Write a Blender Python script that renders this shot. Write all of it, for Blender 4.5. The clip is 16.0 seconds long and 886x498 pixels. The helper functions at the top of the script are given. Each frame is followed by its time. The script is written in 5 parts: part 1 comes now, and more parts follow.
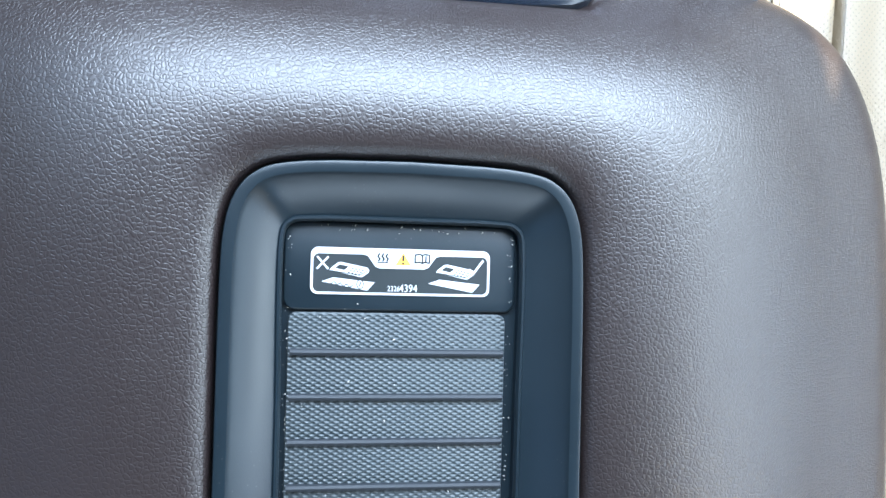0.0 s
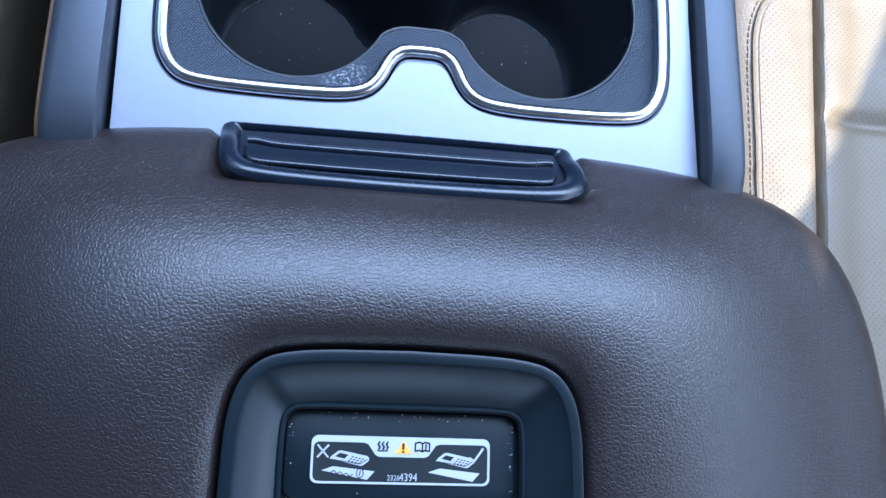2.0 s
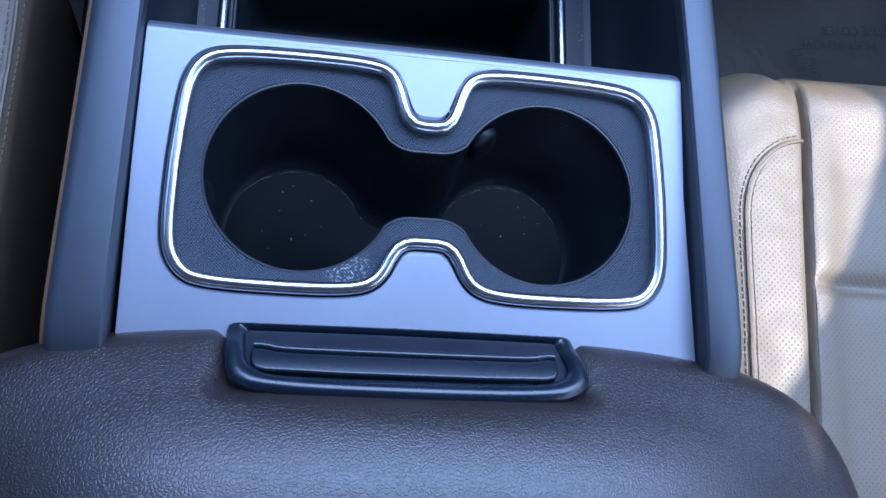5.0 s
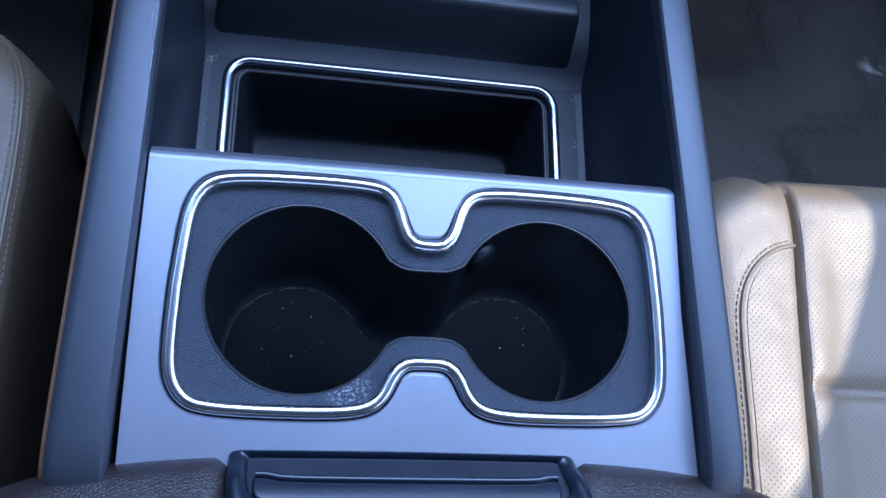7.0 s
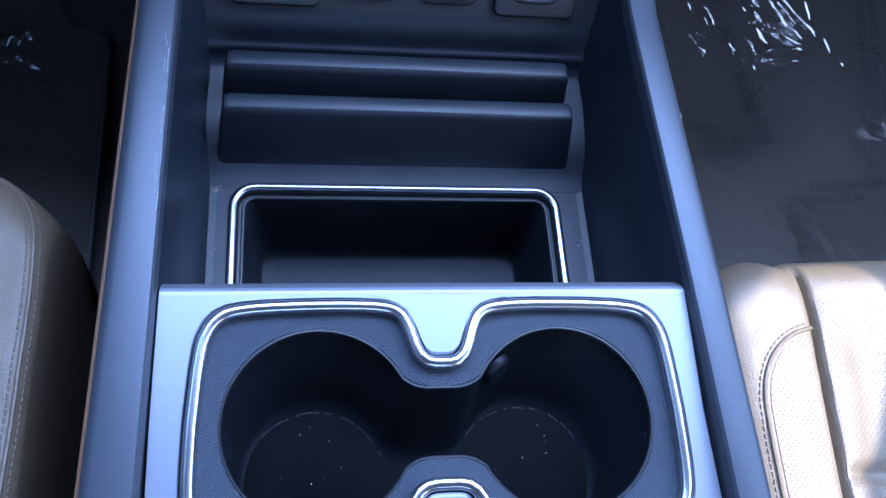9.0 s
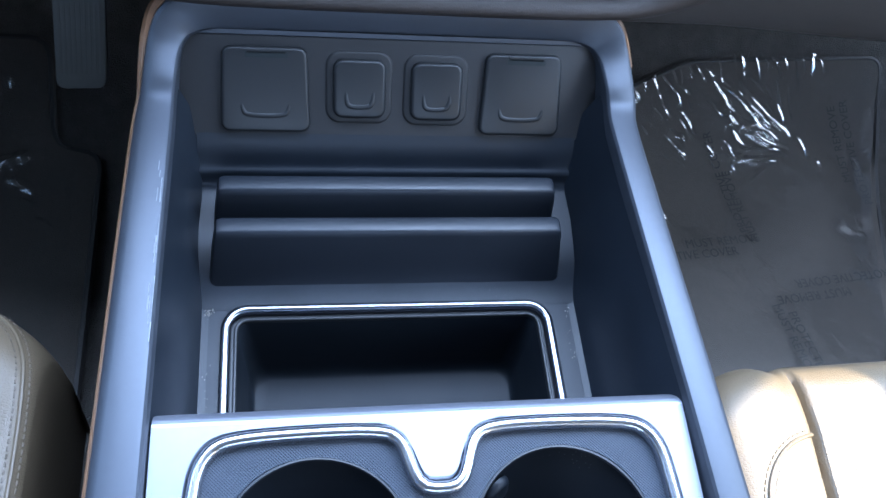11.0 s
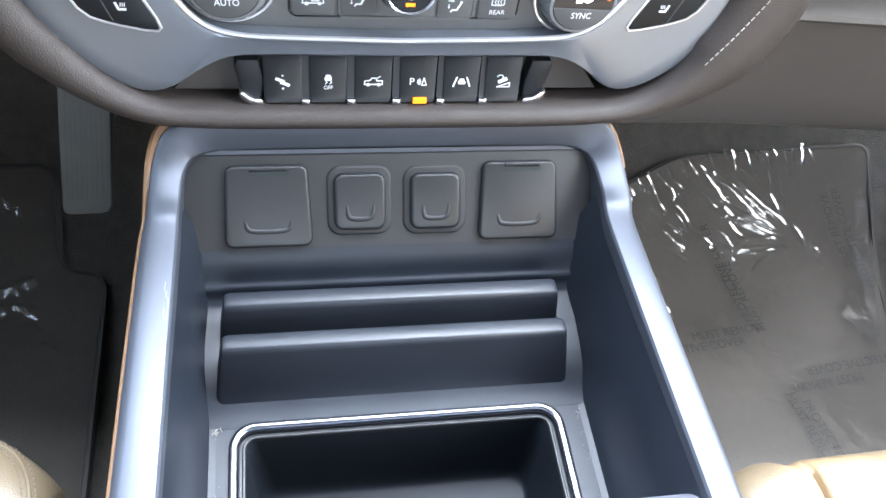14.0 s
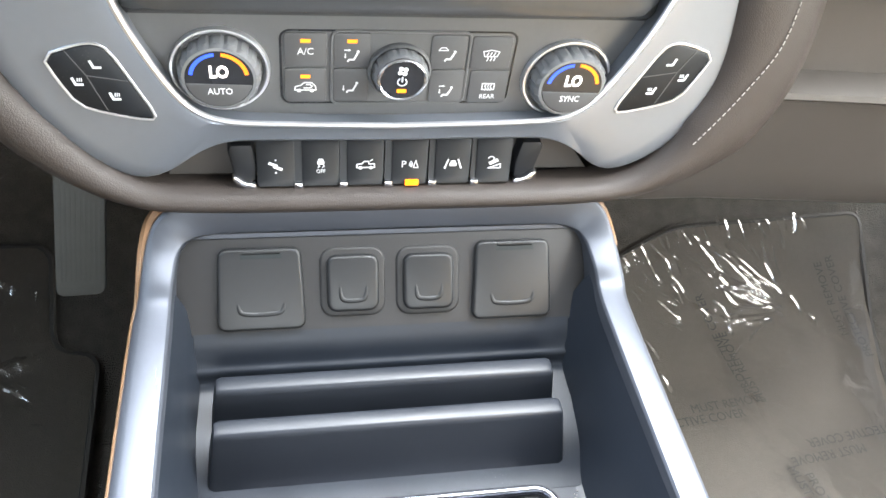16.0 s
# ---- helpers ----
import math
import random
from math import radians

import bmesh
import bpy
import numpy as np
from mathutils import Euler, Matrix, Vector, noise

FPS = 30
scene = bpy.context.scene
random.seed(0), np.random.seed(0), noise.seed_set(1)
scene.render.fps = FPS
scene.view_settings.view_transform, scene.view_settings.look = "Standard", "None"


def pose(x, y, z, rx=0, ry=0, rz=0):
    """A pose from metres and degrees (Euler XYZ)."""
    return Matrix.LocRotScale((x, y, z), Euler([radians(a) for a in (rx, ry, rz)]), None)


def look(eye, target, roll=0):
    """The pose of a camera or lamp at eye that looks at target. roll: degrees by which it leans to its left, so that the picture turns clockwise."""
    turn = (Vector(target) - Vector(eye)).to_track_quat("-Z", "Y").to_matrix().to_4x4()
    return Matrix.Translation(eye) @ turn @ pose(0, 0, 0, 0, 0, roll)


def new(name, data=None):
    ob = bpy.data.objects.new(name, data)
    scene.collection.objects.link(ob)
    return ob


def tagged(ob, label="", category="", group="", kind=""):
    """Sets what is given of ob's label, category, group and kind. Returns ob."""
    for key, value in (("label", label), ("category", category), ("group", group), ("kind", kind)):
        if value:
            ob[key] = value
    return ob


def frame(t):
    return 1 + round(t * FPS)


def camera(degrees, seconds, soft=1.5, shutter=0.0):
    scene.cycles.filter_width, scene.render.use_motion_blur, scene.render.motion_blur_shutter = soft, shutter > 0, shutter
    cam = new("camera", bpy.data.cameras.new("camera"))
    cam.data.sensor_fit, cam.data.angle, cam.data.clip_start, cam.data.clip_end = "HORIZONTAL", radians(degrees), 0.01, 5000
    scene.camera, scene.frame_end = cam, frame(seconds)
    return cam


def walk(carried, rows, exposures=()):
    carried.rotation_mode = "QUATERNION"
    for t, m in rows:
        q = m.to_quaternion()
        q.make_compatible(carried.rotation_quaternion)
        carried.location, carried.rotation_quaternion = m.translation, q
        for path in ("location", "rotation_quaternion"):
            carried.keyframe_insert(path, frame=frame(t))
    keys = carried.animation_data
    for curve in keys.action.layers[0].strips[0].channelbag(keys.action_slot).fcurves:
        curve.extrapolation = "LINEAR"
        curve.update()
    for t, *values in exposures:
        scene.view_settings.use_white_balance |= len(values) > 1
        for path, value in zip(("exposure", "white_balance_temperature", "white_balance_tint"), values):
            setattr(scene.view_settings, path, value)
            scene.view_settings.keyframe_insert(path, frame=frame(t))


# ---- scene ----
cam = camera(55.0, 16.0)
PATH = [
    (0, (-0.041, 0.031, 0.748), (0.298, 0.073, -1.223), 84.5),
    (0.5, (-0.041, 0.031, 0.751), (0.297, 0.19, -1.213), 67.1),
    (1, (-0.041, 0.032, 0.755), (0.284, 0.303, -1.2), 52.4),
    (1.5, (-0.04, 0.032, 0.756), (0.272, 0.402, -1.184), 42.7),
    (2, (-0.041, 0.038, 0.758), (0.269, 0.469, -1.17), 38.3),
    (2.5, (-0.042, 0.056, 0.764), (0.261, 0.475, -1.168), 38.7),
    (3, (-0.045, 0.071, 0.768), (0.262, 0.496, -1.162), 38.6),
    (3.5, (-0.048, 0.08, 0.767), (0.277, 0.541, -1.152), 37.8),
    (4, (-0.051, 0.09, 0.768), (0.289, 0.553, -1.148), 38.9),
    (4.5, (-0.054, 0.102, 0.773), (0.293, 0.574, -1.14), 38.8),
    (7, (-0.065, 0.141, 0.787), (0.307, 0.754, -1.081), 33.2),
    (7.5, (-0.064, 0.147, 0.789), (0.294, 0.806, -1.065), 29.3),
    (8, (-0.065, 0.151, 0.79), (0.269, 0.853, -1.052), 24.9),
    (8.5, (-0.064, 0.153, 0.793), (0.262, 0.897, -1.035), 22.4),
    (9, (-0.062, 0.154, 0.793), (0.266, 0.956, -1.01), 20.4),
    (9.5, (-0.063, 0.158, 0.794), (0.284, 1.02, -0.977), 19.6),
    (12, (-0.065, 0.165, 0.8), (0.298, 1.236, -0.85), 14.9),
    (12.5, (-0.065, 0.164, 0.8), (0.304, 1.27, -0.825), 14.4),
    (13, (-0.065, 0.164, 0.799), (0.305, 1.306, -0.801), 13.6),
    (13.5, (-0.065, 0.164, 0.801), (0.293, 1.333, -0.782), 12.0),
    (14, (-0.066, 0.165, 0.802), (0.29, 1.365, -0.759), 10.9),
    (14.5, (-0.065, 0.164, 0.801), (0.292, 1.392, -0.737), 10.3),
    (15, (-0.063, 0.165, 0.801), (0.296, 1.419, -0.715), 10.0),
    (15.5, (-0.064, 0.17, 0.805), (0.299, 1.454, -0.684), 9.8),
    (16, (-0.063, 0.172, 0.808), (0.304, 1.487, -0.653), 9.5),
]
EXPOSURE = [  # seconds, stops, kelvin, tint
    (0, 4.12, 5900, 3), (0.5, 3.80, 5600, 5), (1.5, 3.03, 5050, 9), (2.5, 2.68, 4800, 10), (3.5, 2.36, 4580, 14),
    (7, 2.36, 4560, 16), (9, 2.84, 4520, 18), (9.7, 2.98, 4620, 15), (11.8, 4.05, 5500, 7), (13, 4.68, 6080, 7), (14, 4.86, 6550, 9), (16, 5.16, 7400, 8),
]
walk(cam, [(t, look(eye, target, roll)) for t, eye, target, roll in PATH], EXPOSURE)

# ---- world, sun, daylight through the windows, an added fill lamp ----
SUN_ELEV, SUN_AZ = 58.0, 90.0  # the sun stands on the passenger's side
world = bpy.data.worlds.new("sky")
scene.world = world
world.use_nodes = True
wn = world.node_tree
sky = wn.nodes.new("ShaderNodeTexSky")
sky.sky_type, sky.sun_disc = "NISHITA", False
sky.sun_elevation, sky.sun_rotation = radians(SUN_ELEV), radians(SUN_AZ)
wn.nodes["Background"].inputs["Strength"].default_value = 0.05
wn.links.new(sky.outputs[0], wn.nodes["Background"].inputs["Color"])

sun_data = bpy.data.lights.new("sun", "SUN")
sun_data.energy, sun_data.angle, sun_data.color = 2.3, radians(0.53), (1.0, 0.76, 0.44)
sun = new("sun", sun_data)
sun.matrix_basis = look((3 * math.cos(radians(SUN_ELEV)), 0.35, 3 * math.sin(radians(SUN_ELEV))), (0, 0.35, 0))


def window_light(name, eye, target, w, h, watts, color):
    data = bpy.data.lights.new(name, "AREA")
    data.shape, data.size, data.size_y, data.energy, data.color = "RECTANGLE", w, h, watts, color
    ob = new(name, data)
    ob.matrix_basis = look(eye, target)
    return ob


window_light("windshield_daylight", (0.15, 0.705, 1.125), (0.05, 0.145, 0.325), 1.36, 0.53, 5.9, (0.755, 0.845, 1.0))
window_light("driver_window_daylight", (-0.73, 0.42, 0.98), (-0.2, 0.15, 0.35), 0.40, 0.30, 0.14, (0.66, 0.84, 1.0))
window_light("passenger_window_daylight", (0.70, 0.20, 0.80), (0, 0.16, 0.42), 0.90, 0.42, 1.15, (0.86, 0.93, 1.0))
# added fill lamp without a seen source: lights the floor film and its glints
window_light("film_glint_fill", (0.80, 0.89, 0.285), (0.40, 0.76, 0.16), 0.21, 0.19, 0.044, (0.97, 0.97, 1.0))
window_light("rear_window_daylight", (0, -1.55, 1.05), (0, 0.0, 0.5), 1.2, 0.4, 0.75, (0.88, 0.94, 1.0))

# ---- materials ----
def surf(name, col, rough=0.5, metal=0.0, var=0.12, vscale=35.0, bump=None, rvar=0.08, spec=0.5, coat=0.0, dust=0.0, worn=None):
    """A procedural surface: colour that wanders at two scales, uneven gloss, relief, and a little dust."""
    m = bpy.data.materials.new(name)
    m.use_nodes = True
    t = m.node_tree
    n, l = t.nodes, t.links
    b = n["Principled BSDF"]
    b.inputs["Metallic"].default_value, b.inputs["Specular IOR Level"].default_value = metal, spec
    b.inputs["Coat Weight"].default_value = coat
    co = n.new("ShaderNodeTexCoord").outputs["Object"]

    def noise_node(scale, detail=3.0):
        k = n.new("ShaderNodeTexNoise")
        k.inputs["Scale"].default_value, k.inputs["Detail"].default_value = scale, detail
        l.new(co, k.inputs["Vector"])
        return k.outputs["Fac"]

    big, small = noise_node(vscale), noise_node(vscale * 14)
    add = n.new("ShaderNodeMath")
    add.operation = "MULTIPLY_ADD"
    l.new(small, add.inputs[0])
    add.inputs[1].default_value = 0.45
    l.new(big, add.inputs[2])
    rng = n.new("ShaderNodeMapRange")
    rng.inputs[1].default_value, rng.inputs[2].default_value = 0.35, 1.05
    rng.inputs[3].default_value, rng.inputs[4].default_value = 1 - var, 1 + var
    l.new(add.outputs[0], rng.inputs[0])
    mul = n.new("ShaderNodeVectorMath")
    mul.operation = "SCALE"
    mul.inputs[0].default_value = col
    l.new(rng.outputs[0], mul.inputs["Scale"])
    colour = mul.outputs[0]
    if dust:
        specks = n.new("ShaderNodeTexVoronoi")
        specks.inputs["Scale"].default_value = 420.0
        l.new(co, specks.inputs["Vector"])
        patch = noise_node(22.0)
        near = n.new("ShaderNodeMapRange")
        near.inputs[1].default_value, near.inputs[2].default_value = 0.16, 0.10
        l.new(specks.outputs["Distance"], near.inputs[0])
        where = n.new("ShaderNodeMapRange")
        where.inputs[1].default_value, where.inputs[2].default_value = 0.55, 0.75
        where.inputs[4].default_value = dust
        l.new(patch, where.inputs[0])
        both = n.new("ShaderNodeMath")
        both.operation = "MULTIPLY"
        l.new(near.outputs[0], both.inputs[0])
        l.new(where.outputs[0], both.inputs[1])
        mix = n.new("ShaderNodeMix")
        mix.data_type = "RGBA"
        l.new(both.outputs[0], mix.inputs[0])
        l.new(colour, mix.inputs[6])
        mix.inputs[7].default_value = (0.45, 0.42, 0.38, 1)
        colour = mix.outputs[2]
    if worn:  # one scuffed patch: centre and reach
        far = n.new("ShaderNodeVectorMath")
        far.operation = "DISTANCE"
        far.inputs[1].default_value = worn[0]
        l.new(co, far.inputs[0])
        fall = n.new("ShaderNodeMapRange")
        fall.inputs[1].default_value, fall.inputs[2].default_value = worn[1], worn[1] * 0.3
        l.new(far.outputs["Value"], fall.inputs[0])
        scratch = n.new("ShaderNodeMapRange")
        scratch.inputs[1].default_value, scratch.inputs[2].default_value = 0.50, 0.68
        l.new(noise_node(700.0), scratch.inputs[0])
        amount = n.new("ShaderNodeMath")
        amount.operation = "MULTIPLY"
        l.new(fall.outputs[0], amount.inputs[0])
        l.new(scratch.outputs[0], amount.inputs[1])
        pale = n.new("ShaderNodeMix")
        pale.data_type = "RGBA"
        l.new(amount.outputs[0], pale.inputs[0])
        l.new(colour, pale.inputs[6])
        pale.inputs[7].default_value = (0.30, 0.31, 0.33, 1)
        colour = pale.outputs[2]
    l.new(colour, b.inputs["Base Color"])
    rr = n.new("ShaderNodeMapRange")
    rr.inputs[3].default_value, rr.inputs[4].default_value = max(0.02, rough - rvar), min(1, rough + rvar)
    l.new(big, rr.inputs[0])
    l.new(rr.outputs[0], b.inputs["Roughness"])
    if bump:
        kind, scale, strength, depth = bump
        bp = n.new("ShaderNodeBump")
        bp.inputs["Strength"].default_value, bp.inputs["Distance"].default_value = strength, depth
        if kind == "noise":
            h = noise_node(scale, 4.0)
        else:
            v = n.new("ShaderNodeTexVoronoi")
            v.inputs["Scale"].default_value = scale
            if kind == "leather":  # pebbles drawn apart by creases
                v.feature = "DISTANCE_TO_EDGE"
                w = n.new("ShaderNodeTexNoise")
                w.inputs["Scale"].default_value = scale * 0.5
                l.new(co, w.inputs["Vector"])
                s = n.new("ShaderNodeVectorMath")
                s.operation = "SCALE"
                s.inputs["Scale"].default_value = 0.32 / scale
                l.new(w.outputs["Color"], s.inputs[0])
                a = n.new("ShaderNodeVectorMath")
                l.new(co, a.inputs[0])
                l.new(s.outputs[0], a.inputs[1])
                l.new(a.outputs[0], v.inputs["Vector"])
                ramp = n.new("ShaderNodeMapRange")
                ramp.interpolation_type = "SMOOTHSTEP"
                ramp.inputs[1].default_value, ramp.inputs[2].default_value = -0.02, 0.24
                l.new(v.outputs["Distance"], ramp.inputs[0])
                h = ramp.outputs[0]
            else:  # fine regular dimples
                v.inputs["Randomness"].default_value = 0.12 if kind == "holes" else 0.0
                turn = n.new("ShaderNodeMapping")
                turn.inputs["Rotation"].default_value = (0, 0, radians(45))
                turn.inputs["Scale"].default_value = (0.6, 1.1, 0) if kind == "diamond" else (1, 1, 0)
                l.new(co, turn.inputs["Vector"])
                l.new(turn.outputs[0], v.inputs["Vector"])
                ramp = n.new("ShaderNodeMapRange")
                ramp.inputs[1].default_value, ramp.inputs[2].default_value = (0.12, 0.26) if kind == "holes" else (0.1, 0.5)
                l.new(v.outputs["Distance"], ramp.inputs[0])
                h = ramp.outputs[0]
        if kind == "holes":  # the punched holes are dark inside
            # shade inside the shallow holes is put into the colour
            depth_mul = n.new("ShaderNodeMapRange")
            depth_mul.inputs[3].default_value, depth_mul.inputs[4].default_value = 0.62, 1.0
            l.new(h, depth_mul.inputs[0])
            punched = n.new("ShaderNodeVectorMath")
            punched.operation = "SCALE"
            l.new(colour, punched.inputs[0])
            l.new(depth_mul.outputs[0], punched.inputs["Scale"])
            l.new(punched.outputs[0], b.inputs["Base Color"])
        l.new(h, bp.inputs["Height"])
        l.new(bp.outputs[0], b.inputs["Normal"])
    return m


def glow(name, col, strength):
    m = bpy.data.materials.new(name)
    m.use_nodes = True
    b = m.node_tree.nodes["Principled BSDF"]
    b.inputs["Base Color"].default_value = (*col, 1)
    b.inputs["Emission Color"].default_value = (*col, 1)
    b.inputs["Emission Strength"].default_value = strength
    return m


def film_material():
    """Clear wrinkled plastic: mostly see-through, with sharp glints."""
    m = bpy.data.materials.new("clear_film")
    m.use_nodes = True
    n, l = m.node_tree.nodes, m.node_tree.links
    out = n["Material Output"]
    gl, tr, mx = n.new("ShaderNodeBsdfGlossy"), n.new("ShaderNodeBsdfTransparent"), n.new("ShaderNodeMixShader")
    gl.inputs["Roughness"].default_value = 0.10
    gl.inputs["Color"].default_value = (0.9, 0.9, 0.9, 1)
    fr = n.new("ShaderNodeFresnel")
    fr.inputs["IOR"].default_value = 1.5
    co = n.new("ShaderNodeTexCoord").outputs["Object"]
    nz = n.new("ShaderNodeTexNoise")
    nz.inputs["Scale"].default_value, nz.inputs["Detail"].default_value, nz.inputs["Distortion"].default_value = 38.0, 3.0, 1.5
    l.new(co, nz.inputs["Vector"])
    bp = n.new("ShaderNodeBump")
    bp.inputs["Strength"].default_value, bp.inputs["Distance"].default_value = 0.07, 0.004
    l.new(nz.outputs["Fac"], bp.inputs["Height"])
    l.new(bp.outputs[0], gl.inputs["Normal"])
    l.new(bp.outputs[0], fr.inputs["Normal"])
    k = n.new("ShaderNodeMath")
    k.operation = "MULTIPLY_ADD"
    k.inputs[1].default_value, k.inputs[2].default_value = 1.0, 0.005
    l.new(fr.outputs[0], k.inputs[0])
    cap = n.new("ShaderNodeMath")
    cap.operation = "MINIMUM"
    cap.inputs[1].default_value = 0.42
    l.new(k.outputs[0], cap.inputs[0])
    l.new(cap.outputs[0], mx.inputs[0])
    l.new(tr.outputs[0], mx.inputs[1])
    l.new(gl.outputs[0], mx.inputs[2])
    milk = n.new("ShaderNodeBsdfDiffuse")
    milk.inputs["Color"].default_value = (0.75, 0.72, 0.68, 1)
    mx2 = n.new("ShaderNodeMixShader")
    mx2.inputs[0].default_value = 0.012
    l.new(mx.outputs[0], mx2.inputs[1])
    l.new(milk.outputs[0], mx2.inputs[2])
    l.new(mx2.outputs[0], out.inputs["Surface"])
    return m


BROWN_LEATHER = surf("brown_leather", (0.0112, 0.0074, 0.0070), 0.38, var=0.14, vscale=9, bump=("leather", 560, 0.26, 0.00036), rvar=0.04, spec=0.48)
DASH_LEATHER = surf("dash_leather", (0.033, 0.026, 0.023), 0.5, var=0.10, vscale=9, bump=("leather", 700, 0.3, 0.0003), rvar=0.05, spec=0.35)
# lighter copy of the dash vinyl, with light bounced off the film in its colour
GLOVE = surf("lower_dash", (0.052, 0.045, 0.041), 0.55, var=0.10, vscale=9, bump=("leather", 800, 0.2, 0.0002), spec=0.35)
RAIL = surf("rail_satin", (0.042, 0.047, 0.058), 0.45, 0.50, var=0.10, vscale=18, bump=("noise", 900, 0.08, 0.0002), rvar=0.05)
BLACK = surf("black_plastic", (0.0068, 0.0082, 0.0108), 0.42, spec=0.30, var=0.15, vscale=20, bump=("noise", 1500, 0.12, 0.0002), dust=0.06)
POCKET = surf("pocket_plastic", (0.0046, 0.0084, 0.0115), 0.32, spec=0.34, var=0.12, vscale=20, bump=("noise", 1400, 0.12, 0.0002), dust=0.06)
PANEL_GREY = surf("panel_plastic", (0.018, 0.0176, 0.0182), 0.50, spec=0.25, var=0.10, vscale=20, bump=("noise", 1500, 0.15, 0.0002))
DIAL_GREY = surf("dial_grey", (0.115, 0.118, 0.124), 0.36, var=0.08, vscale=30)
# climate grey made lighter than its own tone to stand in for veiling haze
CLIMATE_GREY = surf("climate_plastic", (0.074, 0.0745, 0.077), 0.38, var=0.10, vscale=20, bump=("noise", 1500, 0.12, 0.0002))
COVER = surf("cover_plastic", (0.0125, 0.013, 0.014), 0.38, spec=0.30, var=0.10, vscale=25, bump=("noise", 1500, 0.10, 0.0002))
SWITCH_BLACK = surf("switch_black", (0.010, 0.011, 0.013), 0.46, spec=0.22, var=0.12, vscale=30)
# button grey lifted with the panel, the same haze put into its colour
BUTTON_GREY = surf("button_grey", (0.066, 0.0665, 0.069), 0.45, spec=0.3, var=0.08, vscale=40)
LIP_GREY = surf("lip_grey", (0.040, 0.041, 0.043), 0.20, var=0.08, vscale=15)
LATCH = surf("latch_plastic", (0.0042, 0.0070, 0.0130), 0.27, spec=0.42, var=0.10, vscale=15)
GLOSS_BLACK = surf("gloss_black", (0.012, 0.013, 0.016), 0.22, var=0.10, vscale=15)
SILVER = surf("satin_silver", (0.208, 0.217, 0.252), 0.50, 0.85, var=0.06, vscale=15, bump=("noise", 1200, 0.05, 0.0002), rvar=0.05, dust=0.06)
DASH_SILVER = surf("dash_silver", (0.205, 0.222, 0.256), 0.34, 0.6, var=0.05, vscale=12, rvar=0.04)
EDGE_SILVER = surf("bright_edge", (0.62, 0.63, 0.66), 0.34, 0.9, var=0.05, vscale=20)
BIN_CHROME = surf("bin_chrome", (0.27, 0.28, 0.32), 0.20, 1.0, var=0.04, vscale=20, rvar=0.04)
CHROME = surf("chrome", (0.52, 0.525, 0.55), 0.23, 1.0, var=0.04, vscale=20, rvar=0.04)
RUBBER = surf("ribbed_rubber", (0.018, 0.024, 0.036), 0.55, var=0.15, vscale=30, bump=("weave", 900, 0.7, 0.0006), dust=0.12, worn=((-0.030, 0.200, 0.390), 0.013))
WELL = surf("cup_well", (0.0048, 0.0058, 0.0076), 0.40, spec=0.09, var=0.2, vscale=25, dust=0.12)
# floor colour set well below that of the walls
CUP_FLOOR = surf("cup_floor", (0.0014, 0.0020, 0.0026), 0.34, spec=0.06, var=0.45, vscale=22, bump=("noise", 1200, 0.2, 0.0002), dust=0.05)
WEAR = surf("wear_mark", (0.040, 0.042, 0.046), 0.6, spec=0.2, var=0.3, vscale=200)
TAB = surf("tab_rubber", (0.0032, 0.0046, 0.0070), 0.48, spec=0.20, var=0.15, vscale=40)
RIB = surf("rib_plastic", (0.0096, 0.0116, 0.0158), 0.42, spec=0.36, var=0.15, vscale=25, bump=("noise", 1500, 0.10, 0.0002))
MAT_RUBBER = surf("pocket_mat", (0.0125, 0.0180, 0.0205), 0.55, var=0.15, vscale=30, bump=("diamond", 640, 0.6, 0.0006), dust=0.5)
BEIGE = surf("beige_leather", (0.099, 0.074, 0.044), 0.48, var=0.07, vscale=12, bump=("leather", 520, 0.25, 0.0004))
BEIGE_PERF = surf("perforated_beige", (0.099, 0.074, 0.044), 0.50, var=0.07, vscale=12, bump=("holes", 400, 0.35, 0.0005))
THREAD = surf("thread", (0.09, 0.068, 0.045), 0.7, var=0.15, vscale=300)
PALE_THREAD = surf("pale_thread", (0.33, 0.31, 0.285), 0.7, var=0.15, vscale=300)
TAN_EDGE = surf("tan_edge", (0.125, 0.063, 0.027), 0.5, var=0.25, vscale=60)
# carpet colour lifted to stand in for glare over the dark footwell
CARPET = surf("carpet", (0.078, 0.070, 0.062), 0.95, var=0.35, vscale=60, bump=("noise", 700, 1.0, 0.004))
MAT_FLOOR = surf("floor_mat", (0.078, 0.067, 0.057), 0.85, var=0.18, vscale=14, bump=("noise", 900, 0.7, 0.002))
TRIM_DARK = surf("dark_trim", (0.035, 0.031, 0.029), 0.6, var=0.12, vscale=20, bump=("noise", 1200, 0.2, 0.0003))
HEADLINER = surf("headliner", (0.14, 0.14, 0.14), 0.9, var=0.05, vscale=20)
WHITE = surf("white_print", (0.34, 0.345, 0.355), 0.5, var=0.04)
GREY_PRINT = surf("grey_print", (0.62, 0.63, 0.65), 0.5, var=0.05)
AMBER_PRINT = surf("amber_print", (0.80, 0.33, 0.025), 0.5, var=0.04)
TRAY_FLOOR = surf("tray_floor_plastic", (0.0082, 0.0106, 0.0150), 0.44, spec=0.28, var=0.2, vscale=25, bump=("noise", 1500, 0.12, 0.0002), dust=0.05)
BIN = surf("bin_plastic", (0.0085, 0.0106, 0.0138), 0.45, spec=0.14, var=0.15, vscale=25, dust=0.04)
RIDGE = surf("ridge_rubber", (0.010, 0.012, 0.015), 0.62, spec=0.25, var=0.15, vscale=30)
